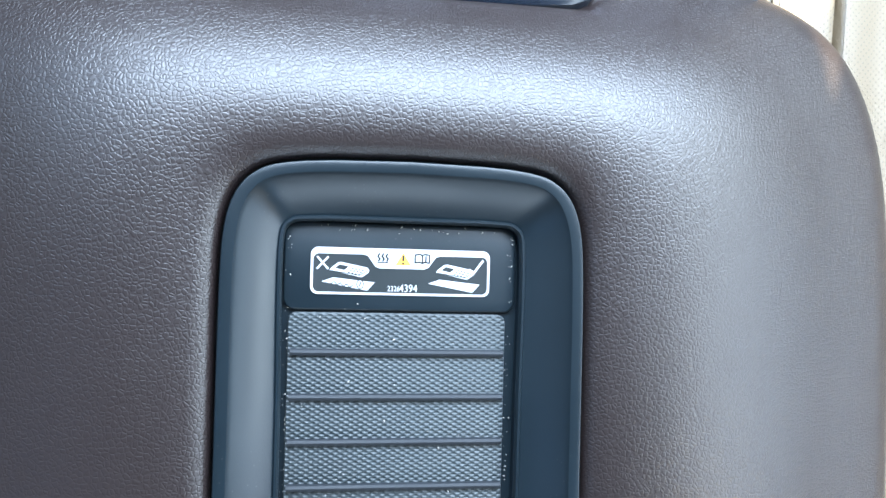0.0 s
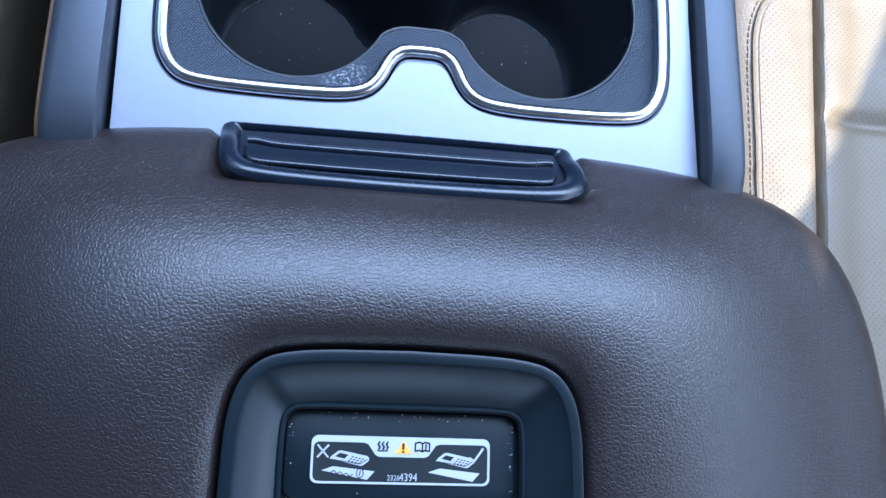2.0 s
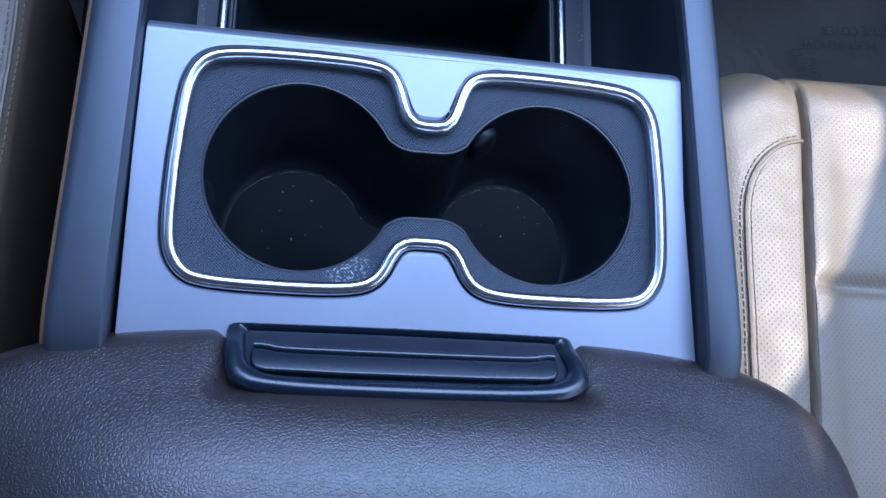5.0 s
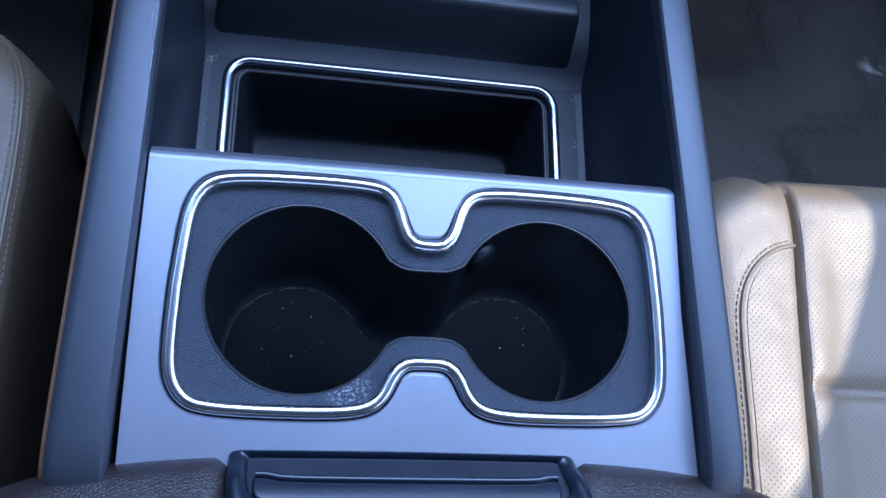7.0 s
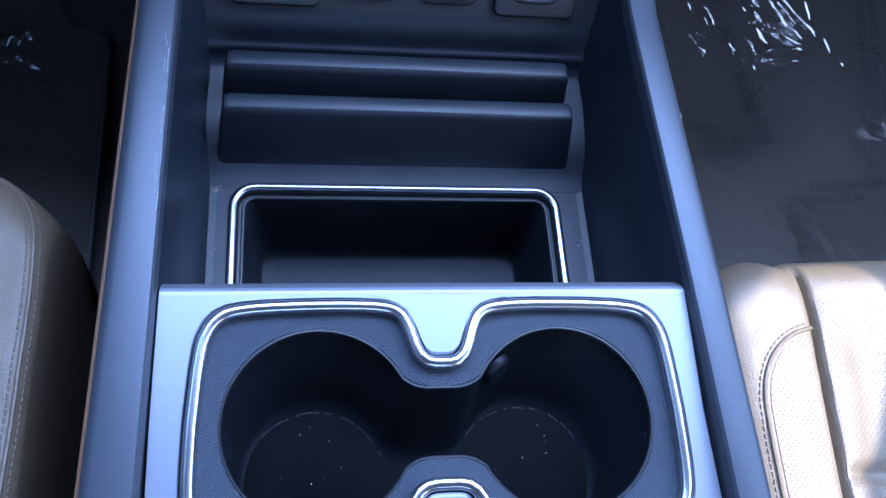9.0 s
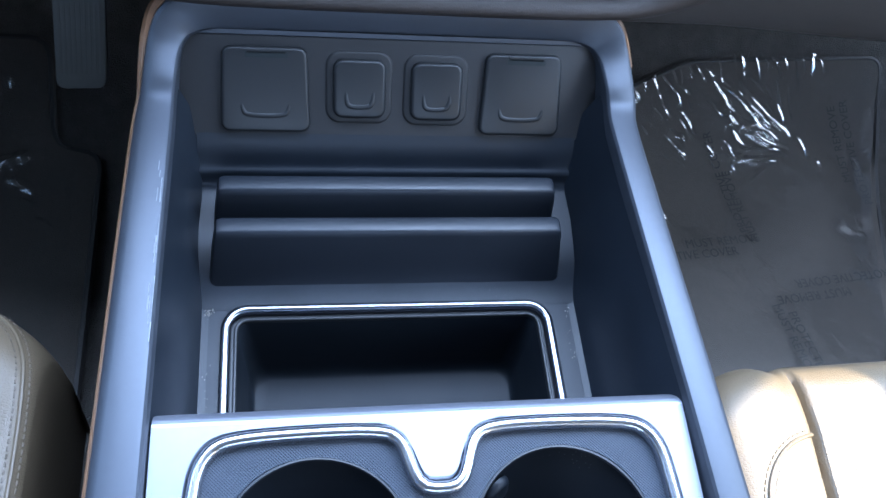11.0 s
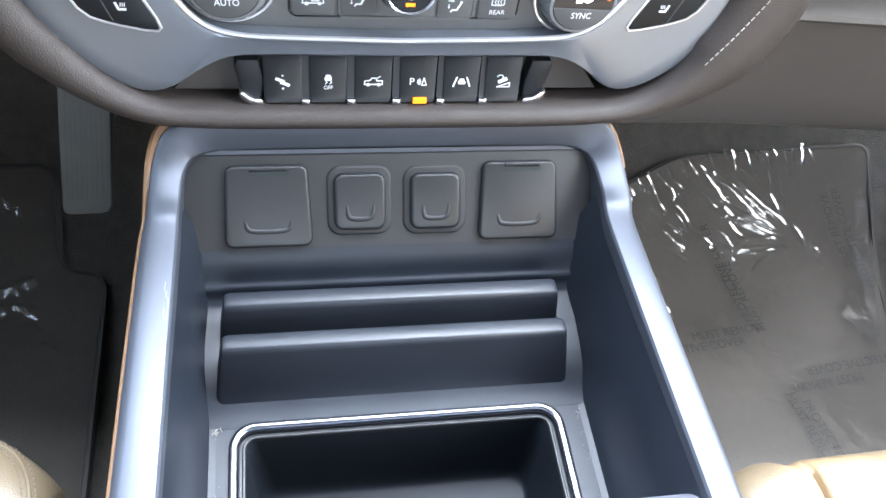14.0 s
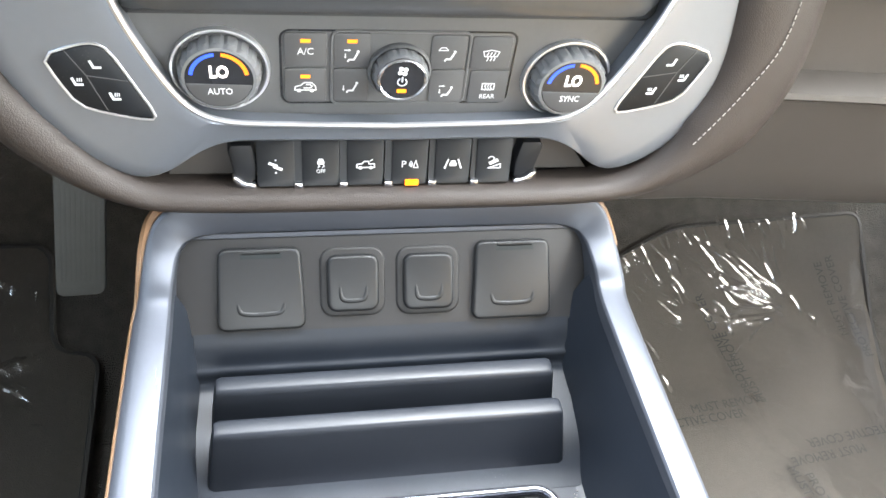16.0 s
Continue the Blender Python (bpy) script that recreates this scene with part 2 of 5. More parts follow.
LATCH_WELL = surf("latch_recess", (0.006, 0.008, 0.014), 0.34, spec=0.30, var=0.12, vscale=25)
SCUFF = surf("pale_scuff", (0.20, 0.21, 0.23), 0.6, var=0.2, vscale=200)
INK = surf("dark_print", (0.012, 0.015, 0.016), 0.5, spec=0.2, var=0.1)
DUST = surf("pale_dust", (0.27, 0.255, 0.23), 0.9, spec=0.1, var=0.2, vscale=200)
FILM = film_material()
FILM_PRINT = surf("film_print", (0.022, 0.020, 0.018), 0.6, var=0.2)
PEDAL = surf("pedal_rubber", (0.085, 0.085, 0.080), 0.7, var=0.15, vscale=40)
AMBER = glow("amber_lamp", (1.0, 0.22, 0.005), 0.050)
LCD_WHITE = glow("display_white", (1.0, 0.95, 0.95), 0.115)
LCD_BLUE = glow("display_blue", (0.01, 0.06, 0.9), 0.056)
LCD_ORANGE = glow("display_orange", (1.0, 0.17, 0.005), 0.048)


# ---- mesh helpers ----
def frame_m(o, x, y, z):
    m = Matrix.Identity(4)
    for i, v in enumerate((x, y, z, o)):
        for j in range(3):
            m[j][i] = v[j]
    return m


def finish(bm, angle=38):
    bmesh.ops.remove_doubles(bm, verts=bm.verts, dist=1e-6)
    bmesh.ops.recalc_face_normals(bm, faces=bm.faces)
    for f in bm.faces:
        f.smooth = True
    for e in bm.edges:
        if len(e.link_faces) == 2:
            e.smooth = e.calc_face_angle(0) < radians(angle)


PLACE = {}
STACK = {"on": False, "back": 0.0}
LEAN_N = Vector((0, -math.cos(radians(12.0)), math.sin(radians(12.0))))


def lean_to_view(p):
    """Leans a point of the upright stack plan back, widened upwards to fit the camera's last view."""
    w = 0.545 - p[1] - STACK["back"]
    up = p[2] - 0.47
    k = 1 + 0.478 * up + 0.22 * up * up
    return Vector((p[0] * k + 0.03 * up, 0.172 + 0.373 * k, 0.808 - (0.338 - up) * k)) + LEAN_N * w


def thing(name, at, label, category, group="", kind=""):
    ob = new(name)
    ob.empty_display_size = 0.02
    ob.location = at
    PLACE[ob.name] = Vector(at)
    return tagged(ob, label, category, group, kind)


def part(name, bm, material, parent=None, label="", angle=38):
    """One mesh object, in world places, under a thing or a part."""
    me = bpy.data.meshes.new(name)
    if bm is not None:
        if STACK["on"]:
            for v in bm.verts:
                v.co = lean_to_view(v.co)
        finish(bm, angle)
        bm.to_mesh(me)
        bm.free()
    me.materials.append(material)
    ob = new(name, me)
    if parent is not None:
        ob.parent = parent
        ob.matrix_parent_inverse = Matrix.Translation(-PLACE.get(parent.name, Vector()))
    if label:
        ob["label"] = label
    return ob


def loft(loops, closed=True, cap0=False, cap1=False, bm=None, m=None):
    """Faces between rows of points of the same length."""
    bm = bm or bmesh.new()
    rows = [[bm.verts.new((m @ Vector(p)) if m else p) for p in lp] for lp in loops]
    k = len(rows[0])
    for a, b in zip(rows, rows[1:]):
        for i in range(k if closed else k - 1):
            j = (i + 1) % k
            bm.faces.new((a[i], a[j], b[j], b[i]))
    if cap0:
        bm.faces.new(rows[0][::-1])
    if cap1:
        bm.faces.new(rows[-1])
    return bm


def rrect(w, h, r, n=5, cx=0.0, cy=0.0):
    pts = []
    for sx, sy, a0 in ((1, 1, 0), (-1, 1, 90), (-1, -1, 180), (1, -1, 270)):
        for i in range(n + 1):
            a = radians(a0 + 90 * i / n)
            pts.append((cx + sx * (w / 2 - r) + r * math.cos(a), cy + sy * (h / 2 - r) + r * math.sin(a)))
    return pts


def circle(r, n=32, cx=0.0, cy=0.0):
    return [(cx + r * math.cos(2 * math.pi * i / n), cy + r * math.sin(2 * math.pi * i / n)) for i in range(n)]


def chaikin(pts, times=2, closed=False):
    for _ in range(times):
        out = [] if closed else [pts[0]]
        for i in range(len(pts) if closed else len(pts) - 1):
            p, q = pts[i], pts[(i + 1) % len(pts)]
            out.append(tuple(a * 0.75 + b * 0.25 for a, b in zip(p, q)))
            out.append(tuple(a * 0.25 + b * 0.75 for a, b in zip(p, q)))
        if not closed:
            out.append(pts[-1])
        pts = out
    return pts


def resample(pts, n):
    """n + 1 points evenly along an open line."""
    d = [0.0]
    for p, q in zip(pts, pts[1:]):
        d.append(d[-1] + math.dist(p, q))
    out, k = [], 0
    for i in range(n + 1):
        s = d[-1] * i / n
        while k < len(d) - 2 and d[k + 1] < s:
            k += 1
        f = (s - d[k]) / max(1e-9, d[k + 1] - d[k])
        out.append(tuple(a + (b - a) * f for a, b in zip(pts[k], pts[k + 1])))
    return out


def area2(lp):
    return sum(lp[i - 1][0] * lp[i][1] - lp[i][0] * lp[i - 1][1] for i in range(len(lp)))


def inset(lp, d):
    """A closed plane loop moved inwards by d."""
    s = 1 if area2(lp) > 0 else -1
    out, n = [], len(lp)
    for i in range(n):
        (ax, ay), (bx, by), (cx, cy) = lp[i - 1], lp[i], lp[(i + 1) % n]
        e1, e2 = Vector((bx - ax, by - ay)), Vector((cx - bx, cy - by))
        e1 = e1.normalized() if e1.length > 1e-9 else Vector((0, 0))
        e2 = e2.normalized() if e2.length > 1e-9 else e1
        t = e1 + e2
        t = t.normalized() if t.length > 1e-9 else e2
        k = d / max(0.5, t.dot(e2) if e2.length else 1)
        out.append((bx - s * t.y * k, by + s * t.x * k))
    return out


def at_w(lp, w):
    return [(p[0], p[1], w) for p in lp]


def slab(lp, m, w0, w1, bev=0.001, seg=3, bm=None):
    """A plate with a rounded upper edge: loop lp, from w0 up to w1 along the frame's normal."""
    loops = [at_w(lp, w0), at_w(lp, w1 - bev)]
    for i in range(1, seg + 1):
        a = math.pi / 2 * i / seg
        loops.append(at_w(inset(lp, bev * (1 - math.cos(a))), w1 - bev + bev * math.sin(a)))
    return loft(loops, cap0=True, cap1=True, m=m, bm=bm)


def band(outer, inner, m, profile, bm=None):
    """A ring between two matched loops; profile rows are (0 outer .. 1 inner, height)."""
    loops = []
    for f, w in profile:
        loops.append([(a[0] + (b[0] - a[0]) * f, a[1] + (b[1] - a[1]) * f, w) for a, b in zip(outer, inner)])
    return loft(loops, m=m, bm=bm)


def sweep(path, prof, closed=False, normal=(0, 0, 1), caps=True, bm=None):
    """A closed outline (sideways, up) carried along a path."""
    n, loops = len(path), []
    for i, p in enumerate(path):
        a = Vector(path[i - 1] if (i or closed) else path[0])
        b = Vector(path[(i + 1) % n] if (i < n - 1 or closed) else path[-1])
        t = (b - a).normalized()
        side = t.cross(Vector(normal)).normalized()
        up = side.cross(t)
        loops.append([tuple(Vector(p) + side * u + up * v) for u, v in prof])
    if closed:
        loops.append(loops[0])
    return loft(loops, cap0=caps and not closed, cap1=caps and not closed, bm=bm)


def tube(path, r, n=8, closed=False, normal=(0, 0, 1), bm=None):
    return sweep(path, circle(r, n), closed, normal, bm=bm)


def box(bm, m, c, s):
    hx, hy, hz = s[0] / 2, s[1] / 2, s[2] / 2
    lp = [(c[0] - hx, c[1] - hy), (c[0] + hx, c[1] - hy), (c[0] + hx, c[1] + hy), (c[0] - hx, c[1] + hy)]
    return loft([at_w(lp, c[2] - hz), at_w(lp, c[2] + hz)], cap0=True, cap1=True, m=m, bm=bm)


def flat(bm, lp, m, w0, w1):
    return loft([at_w(lp, w0), at_w(lp, w1)], cap0=True, cap1=True, m=m, bm=bm)


def stroke(bm, pts, width, m, w0, w1):
    """A drawn line of some width, as thin relief."""
    for p, q in zip(pts, pts[1:]):
        d = Vector((q[0] - p[0], q[1] - p[1]))
        if d.length < 1e-6:
            continue
        d.normalize()
        nx, ny = -d.y * width / 2, d.x * width / 2
        ex, ey = d.x * width * 0.3, d.y * width * 0.3
        flat(bm, [(p[0] - ex + nx, p[1] - ey + ny), (p[0] - ex - nx, p[1] - ey - ny), (q[0] + ex - nx, q[1] + ey - ny), (q[0] + ex + nx, q[1] + ey + ny)], m, w0, w1)
    return bm


def lettering(name, text, size, m, material, parent, depth=0.0002, squash=1.0, bold=0.0):
    """Real letters in the built-in font, centred on the frame's origin."""
    cu = bpy.data.curves.new(name, "FONT")
    cu.body, cu.size, cu.extrude, cu.align_x, cu.align_y, cu.offset = text, size, depth, "CENTER", "CENTER", bold
    cu.resolution_u = 3
    tmp = bpy.data.objects.new(name + "_curve", cu)
    scene.collection.objects.link(tmp)
    me = bpy.data.meshes.new_from_object(tmp)
    bpy.data.objects.remove(tmp)
    bpy.data.curves.remove(cu)
    me.transform(m @ Matrix.Diagonal((squash, 1, 1, 1)))
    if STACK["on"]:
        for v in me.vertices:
            v.co = lean_to_view(v.co)
    me.materials.clear()
    me.materials.append(material)
    ob = new(name, me)
    ob.parent = parent
    ob.matrix_parent_inverse = Matrix.Translation(-PLACE.get(parent.name, Vector()))
    return ob


def stitches(name, path, material, parent, length=0.0028, gap=0.0015, r=0.00045, normal=(0, 0, 1)):
    total = sum(math.dist(p, q) for p, q in zip(path, path[1:]))
    fine = resample(path, max(2, int(total / 0.0005)))
    bm, step, on = bmesh.new(), int((length + gap) / 0.0005), int(length / 0.0005)
    for i in range(0, len(fine) - step, step):
        sweep([fine[i], fine[i + on // 2], fine[i + on]], circle(r, 5), normal=normal, bm=bm)
    return part(name, bm, material, parent)

# ---- cabin shell ----
I4 = Matrix.Identity(4)


def shell_box(name, c, s, material, label, category):
    bm = box(None, I4, c, s)
    ob = part(name, bm, material)
    return tagged(ob, label, category, kind="structure")


shell_box("floor", (0, -0.35, 0.04), (1.70, 3.1, 0.08), CARPET, "dark carpeted cabin floor", "floor")
# unseen ceiling, carried forward past the windshield's top to keep direct sun off
shell_box("ceiling", (0, -0.545, 1.30), (1.48, 2.33, 0.04), HEADLINER, "pale cloth headliner, extended forward to block the sun", "ceiling")
shell_box("wall_firewall", (0, 1.16, 0.50), (1.70, 0.04, 0.84), CARPET, "dark carpeted bulkhead", "wall")
shell_box("wall_rear", (0, -1.80, 0.50), (1.70, 0.04, 0.84), TRIM_DARK, "dark rear cabin wall", "wall")
def door_side(nm, pieces, label, material=TRIM_DARK):
    """A door's inner panel, left open where pieces leave a gap."""
    bm = bmesh.new()
    for c, s in pieces:
        box(bm, I4, c, s)
    tagged(part(nm, bm, material), label, "door", kind="structure")


door_side("wall_driver_door", [((-0.78, -0.3, 0.43), (0.06, 2.9, 0.70))], "dark door panel below its window")
# unseen: a low gap added in the passenger door for the fill lamp, a slab outside against the sun
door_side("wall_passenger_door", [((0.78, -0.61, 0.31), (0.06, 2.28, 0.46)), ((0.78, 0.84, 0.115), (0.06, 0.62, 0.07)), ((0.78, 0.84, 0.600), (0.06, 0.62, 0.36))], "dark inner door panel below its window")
shell_box("gap_sun_block", (0.945, 0.68, 0.625), (0.05, 0.95, 0.65), TRIM_DARK, "unseen dark slab that keeps sun out of the door gap", "door")
for nm, sx in (("wall_driver_door", -1), ("wall_passenger_door", 1)):
    shell_box(nm + "_rail", (sx * 0.715, -0.55, 1.293), (0.05, 1.9, 0.03), HEADLINER, "pale roof rail above the window", "trim")
# unseen panels cut to shape the passenger seat's sun patch, mirrored on the driver's side
for nm, sx in (("mask_panel_driver", -1), ("mask_panel_passenger", 1)):
    lp = [(0.339, 0.64), (0.339, 1.084), (0.333, 1.073), (0.325, 1.066), (0.314, 1.0625), (0.296, 1.064), (0.270, 1.078), (0.250, 1.093), (0.223, 1.115), (0.200, 1.138), (0.182, 1.161), (0.155, 1.195), (0.085, 1.278), (-0.20, 1.278), (-0.20, 0.64)]
    bm = loft([[(sx * 0.722, y, z) for y, z in lp], [(sx * 0.738, y, z) for y, z in lp]], cap0=True, cap1=True)
    tagged(part(nm, bm, HEADLINER), "pale unseen panel, edge cut to shape the seat's sun patch", "pillar", kind="structure")
# unseen panel added to end the sun patch in front and shade the floor
lp = [(0.340, 0.64), (0.340, 1.104), (0.339, 1.152), (0.336, 1.186), (0.330, 1.208), (0.318, 1.236), (0.295, 1.278), (0.45, 1.278), (0.95, 0.85), (0.95, 0.64)]
bm = loft([[(0.722, y, z) for y, z in lp], [(0.738, y, z) for y, z in lp]], cap0=True, cap1=True)
tagged(part("mask_panel_front", bm, TRIM_DARK), "dark unseen panel that cuts the front of the seat's sun patch", "pillar", kind="structure")
# toe board under the dash
def rise(y):
    """The footwell floor lifts towards the toe board."""
    return 1.7 * max(0, min(y, 0.86) - 0.60) ** 2 + 0.88 * max(0, y - 0.86)


prof = [(y, 0.081 + rise(y)) for y in (0.60, 0.64, 0.68, 0.72, 0.76, 0.80, 0.83, 0.86, 0.95, 1.06)] + [(1.13, 0.37), (1.13, 0.078), (0.60, 0.078)]
bm = loft([[(x, y, z) for y, z in prof] for x in (-0.8, 0.8)], cap0=True, cap1=True)
tagged(part("toe_board", bm, CARPET), "dark carpeted sloping toe board", "toe board", kind="structure")

# ---- centre console ----
console = thing("center_console", (0, 0.3, 0.08), "dark satin centre console with silver cup holder plate and open tray", "console")
T_PAN, N_PAN = Vector((0, 0.613, 0.79)), Vector((0, -0.79, 0.613))
P_PAN = Vector((0, 0.4925, 0.387))
M_PAN = frame_m(P_PAN, (1, 0, 0), T_PAN, N_PAN)
TILT_B = radians(5.0)
M_BEZ = frame_m((0.0055, 0.243, 0.3975), (1, 0, 0), (0, math.cos(TILT_B), math.sin(TILT_B)), (0, -math.sin(TILT_B), math.cos(TILT_B)))


def pan(x, s, w):
    return P_PAN + Vector((x, 0, 0)) + T_PAN * s + N_PAN * w


# satin surround: two rails that climb into an arch over the outlet panel
UP = Vector((0, -0.05, 1)).normalized()


def stations(side):
    rows = []
    inner = ((0.05, 0.1335, 0.1445), (0.135, 0.1325, 0.1430), (0.152, 0.1322, 0.1425), (0.168, 0.1320, 0.1420), (0.30, 0.1293, 0.1358), (0.40, 0.1278, 0.1297), (0.478, 0.1262, 0.1252))
    for y, il, ir in inner:
        x = il if side < 0 else ir
        z = 0.4035 + (y - 0.17) * 0.054 - (0.0 if y > 0.16 else 0.007 if y > 0.14 else 0.022)
        f = max(0, (y - 0.17) / 0.3)
        wd = 0.0255 - 0.0040 * f if side < 0 else 0.0197 - 0.0015 * f
        rows.append((Vector((side * x, y, z)), Vector((side * (x + wd), y, z - 0.001)), UP))
    mid = (UP + N_PAN).normalized()
    rows.append((pan(side * 0.1262, 0.0245, 0.0245), pan(side * 0.1455, 0.0245, 0.0240), mid))
    rows.append((pan(side * 0.1250, 0.034, 0.0215), pan(side * 0.1440, 0.035, 0.0205), N_PAN))
    rows.append((pan(side * 0.1235, 0.046, 0.0115), pan(side * 0.1420, 0.052, 0.0115), N_PAN))
    rows.append((pan(side * 0.1195, 0.0530, 0.0060), pan(side * 0.1375, 0.066, 0.0095), N_PAN))
    rows.append((pan(side * 0.1115, 0.0562, 0.0040), pan(side * 0.1285, 0.0755, 0.0100), N_PAN))
    rows.append((pan(side * 0.1000, 0.0572, 0.0030), pan(side * 0.1130, 0.0800, 0.0105), N_PAN))
    return rows


left, right = stations(-1), stations(1)
rows = left + [(pan(0, 0.0575, 0.0030), pan(0, 0.0805, 0.0105), N_PAN)] + right[::-1]
fine = []
for k in range(len(rows) - 1):
    (a0, b0, n0), (a1, b1, n1) = rows[k], rows[k + 1]
    steps = 4 if (a1 - a0).length < 0.05 else 6
    for i in range(steps):
        f = i / steps
        fine.append((a0.lerp(a1, f), b0.lerp(b1, f), n0.lerp(n1, f).normalized()))
fine.append(rows[-1])
for _ in range(2):  # soften the corners
    fine = [fine[0]] + [tuple((p[k] * 0.25 + q[k] * 0.5 + r[k] * 0.25) for k in range(3)) for p, q, r in zip(fine, fine[1:], fine[2:])] + [fine[-1]]
loops = []
for a, b, nrm in fine:
    nrm = nrm.normalized()
    o = (b - a).normalized()
    q = 0.0058 if a.x < -0.11 else 0.0034  # the outer edge is rounder on the driver's side
    loops.append([a - nrm * 0.032 + o * 0.001, a - nrm * 0.005 - o * 0.0002, a - nrm * 0.0020 + o * 0.0006, a - nrm * 0.0005 + o * 0.0018, a + o * 0.0036, a.lerp(b, 0.5) + nrm * 0.0005, b - o * q, b - nrm * q * 0.12 - o * q * 0.55, b - nrm * q * 0.42 - o * q * 0.16, b - nrm * q, b - nrm * 0.020 + o * 0.001])
part("surround", loft(loops, closed=False), RAIL, console, "dark satin blue-grey side rails and arch", angle=24)
edge = [tuple(b - nrm.normalized() * 0.0080 + (b - a).normalized() * 0.0008) for a, b, nrm in fine]
edge = [p for p in edge if p[0] < -0.05 or (p[1] > 0.51 and p[0] > 0.10)]
cut = max(i for i, p in enumerate(edge) if p[0] < 0) + 1
for piece in (edge[:cut], edge[cut:]):
    bm = sweep(piece, circle(0.0013, 8))
    for k, p in enumerate(piece):
        grow = min(1, max(0, (p[1] - 0.49) / 0.05)) * min(1, max(0, (abs(p[0]) - 0.10) / 0.02))
        for v in list(bm.verts)[k * 8:k * 8 + 8]:
            v.co = Vector(p) + (v.co - Vector(p)) * (1 + (2.6 if p[0] < 0 else 1.0) * grow)
    part("trim_strip", bm, TAN_EDGE, console, "thin tan edge strip")

# scuffs along the inner edge of the driver's rail
bm = bmesh.new()
rnd = random.Random(21)
for k in range(16):
    y = 0.345 + 0.105 * rnd.random()
    x = -0.1298 - 0.0030 * rnd.random() + (y - 0.40) * 0.012
    z = 0.4035 + (y - 0.17) * 0.054 + 0.0001
    ln, wd = 0.002 + 0.006 * rnd.random() ** 2, 0.00010 + 0.00016 * rnd.random()
    loft([[(x - wd, y - ln, z - 0.0004), (x + wd, y - ln, z - 0.0004), (x + wd + 0.0003, y + ln, z), (x - wd + 0.0003, y + ln, z)], [(x - wd * 0.5, y - ln * 0.8, z), (x + wd * 0.5, y - ln * 0.8, z), (x + wd * 0.5 + 0.0003, y + ln * 0.8, z + 0.0004), (x - wd * 0.5 + 0.0003, y + ln * 0.8, z + 0.0004)]], cap0=True, cap1=True, bm=bm)
part("scuff_marks", bm, SCUFF, console, "pale scuffs on the rail edge")

# outer sides down to the floor
for side in (-1, 1):
    top = [(side * x, y, z) for x, y, z in ((0.150, -0.28, 0.375), (0.151, 0.17, 0.385), (0.147, 0.40, 0.395), (0.142, 0.50, 0.405), (0.139, 0.56, 0.42), (0.139, 0.70, 0.42))]
    bot = [(x + side * 0.006, y, 0.079) for x, y, z in top]
    mid = [(x + side * 0.004, y, z - 0.05) for x, y, z in top]
    inn = [(x - side * 0.004, y, z) for x, y, z in top]
    part("side_panel", loft([inn, top, mid, bot], closed=False), TRIM_DARK, console)
bm = loft([[(-0.15, -0.28, 0.079), (-0.15, -0.28, 0.37)], [(0.15, -0.28, 0.079), (0.15, -0.28, 0.37)]], closed=False)
part("rear_panel", bm, TRIM_DARK, console)


# cup holder plate
def quads(bottom, top, n=64):
    """A closed loop from its left half's lower and upper quarter lines, mirrored to the other half."""
    bl, tl = resample(bottom, n), resample(top[::-1], n)
    half = bl + tl[1:]
    return half + [(-x, y) for x, y in half[-2:0:-1]]


CH_B = chaikin([(0, -0.0345), (-0.0080, -0.0345), (-0.0120, -0.0380), (-0.0160, -0.0475), (-0.0225, -0.0545), (-0.034, -0.0580), (-0.060, -0.0588), (-0.098, -0.0580), (-0.1115, -0.0545), (-0.1195, -0.043), (-0.1212, -0.028), (-0.1205, 0)], 2)
CH_T = chaikin([(0, 0.0300), (-0.0055, 0.0300), (-0.0088, 0.0335), (-0.0125, 0.0470), (-0.0178, 0.0550), (-0.028, 0.0585), (-0.058, 0.0590), (-0.094, 0.0578), (-0.1080, 0.0540), (-0.1160, 0.043), (-0.1185, 0.028), (-0.1205, 0)], 2)
chrome_loop = quads(CH_B, CH_T)


def cup_quarter(sign, v_ch, cx=-0.0592, cy=-0.0018, r=0.0456):
    u_hit = cx + math.sqrt(max(0, r * r - (v_ch - cy) ** 2))
    a0 = math.atan2(v_ch - cy, u_hit - cx)
    a1 = -math.pi if sign < 0 else math.pi
    arc = [(cx + r * math.cos(a0 + (a1 - a0) * i / 30), cy + r * math.sin(a0 + (a1 - a0) * i / 30)) for i in range(31)]
    return chaikin([(0, v_ch), (u_hit + 0.006, v_ch)] + arc[1:], 1)


open_loop = quads(cup_quarter(-1, -0.0185), cup_quarter(1, 0.0150))
plate_sym = quads([(0, -0.085), (-0.1335, -0.085), (-0.1335, 0)], [(0, 0.0605), (-0.1325, 0.0605), (-0.1335, 0)])
plate_loop = [(x + (-0.0030 + 0.0055 * max(0, -y) / 0.085 if x > 0.05 else (-0.0012 if x < -0.05 else 0)), y) for x, y in plate_sym]
bm = band(plate_loop, chrome_loop, M_BEZ, [(0, -0.010), (0, 0.0), (0.96, 0.0), (1, -0.0010), (1, -0.006)])
roll = []  # the front edge rolls down into the tray
for i in range(9):
    a = radians(90 * i / 8)
    y, w = 0.0605 + 0.0092 * math.sin(a), -0.016 * (1 - math.cos(a))
    roll.append([(-0.1337, y, w), (0, y + 0.0002, w), (0.1295, y, w)])
roll.append([(x, y, w - 0.02) for x, y, w in roll[-1]])
loft(roll, closed=False, m=M_BEZ, bm=bm)
plate = part("cup_holder_plate", bm, SILVER, console, "satin silver cup holder plate", angle=9)
ch_in = inset(chrome_loop, 0.0072)
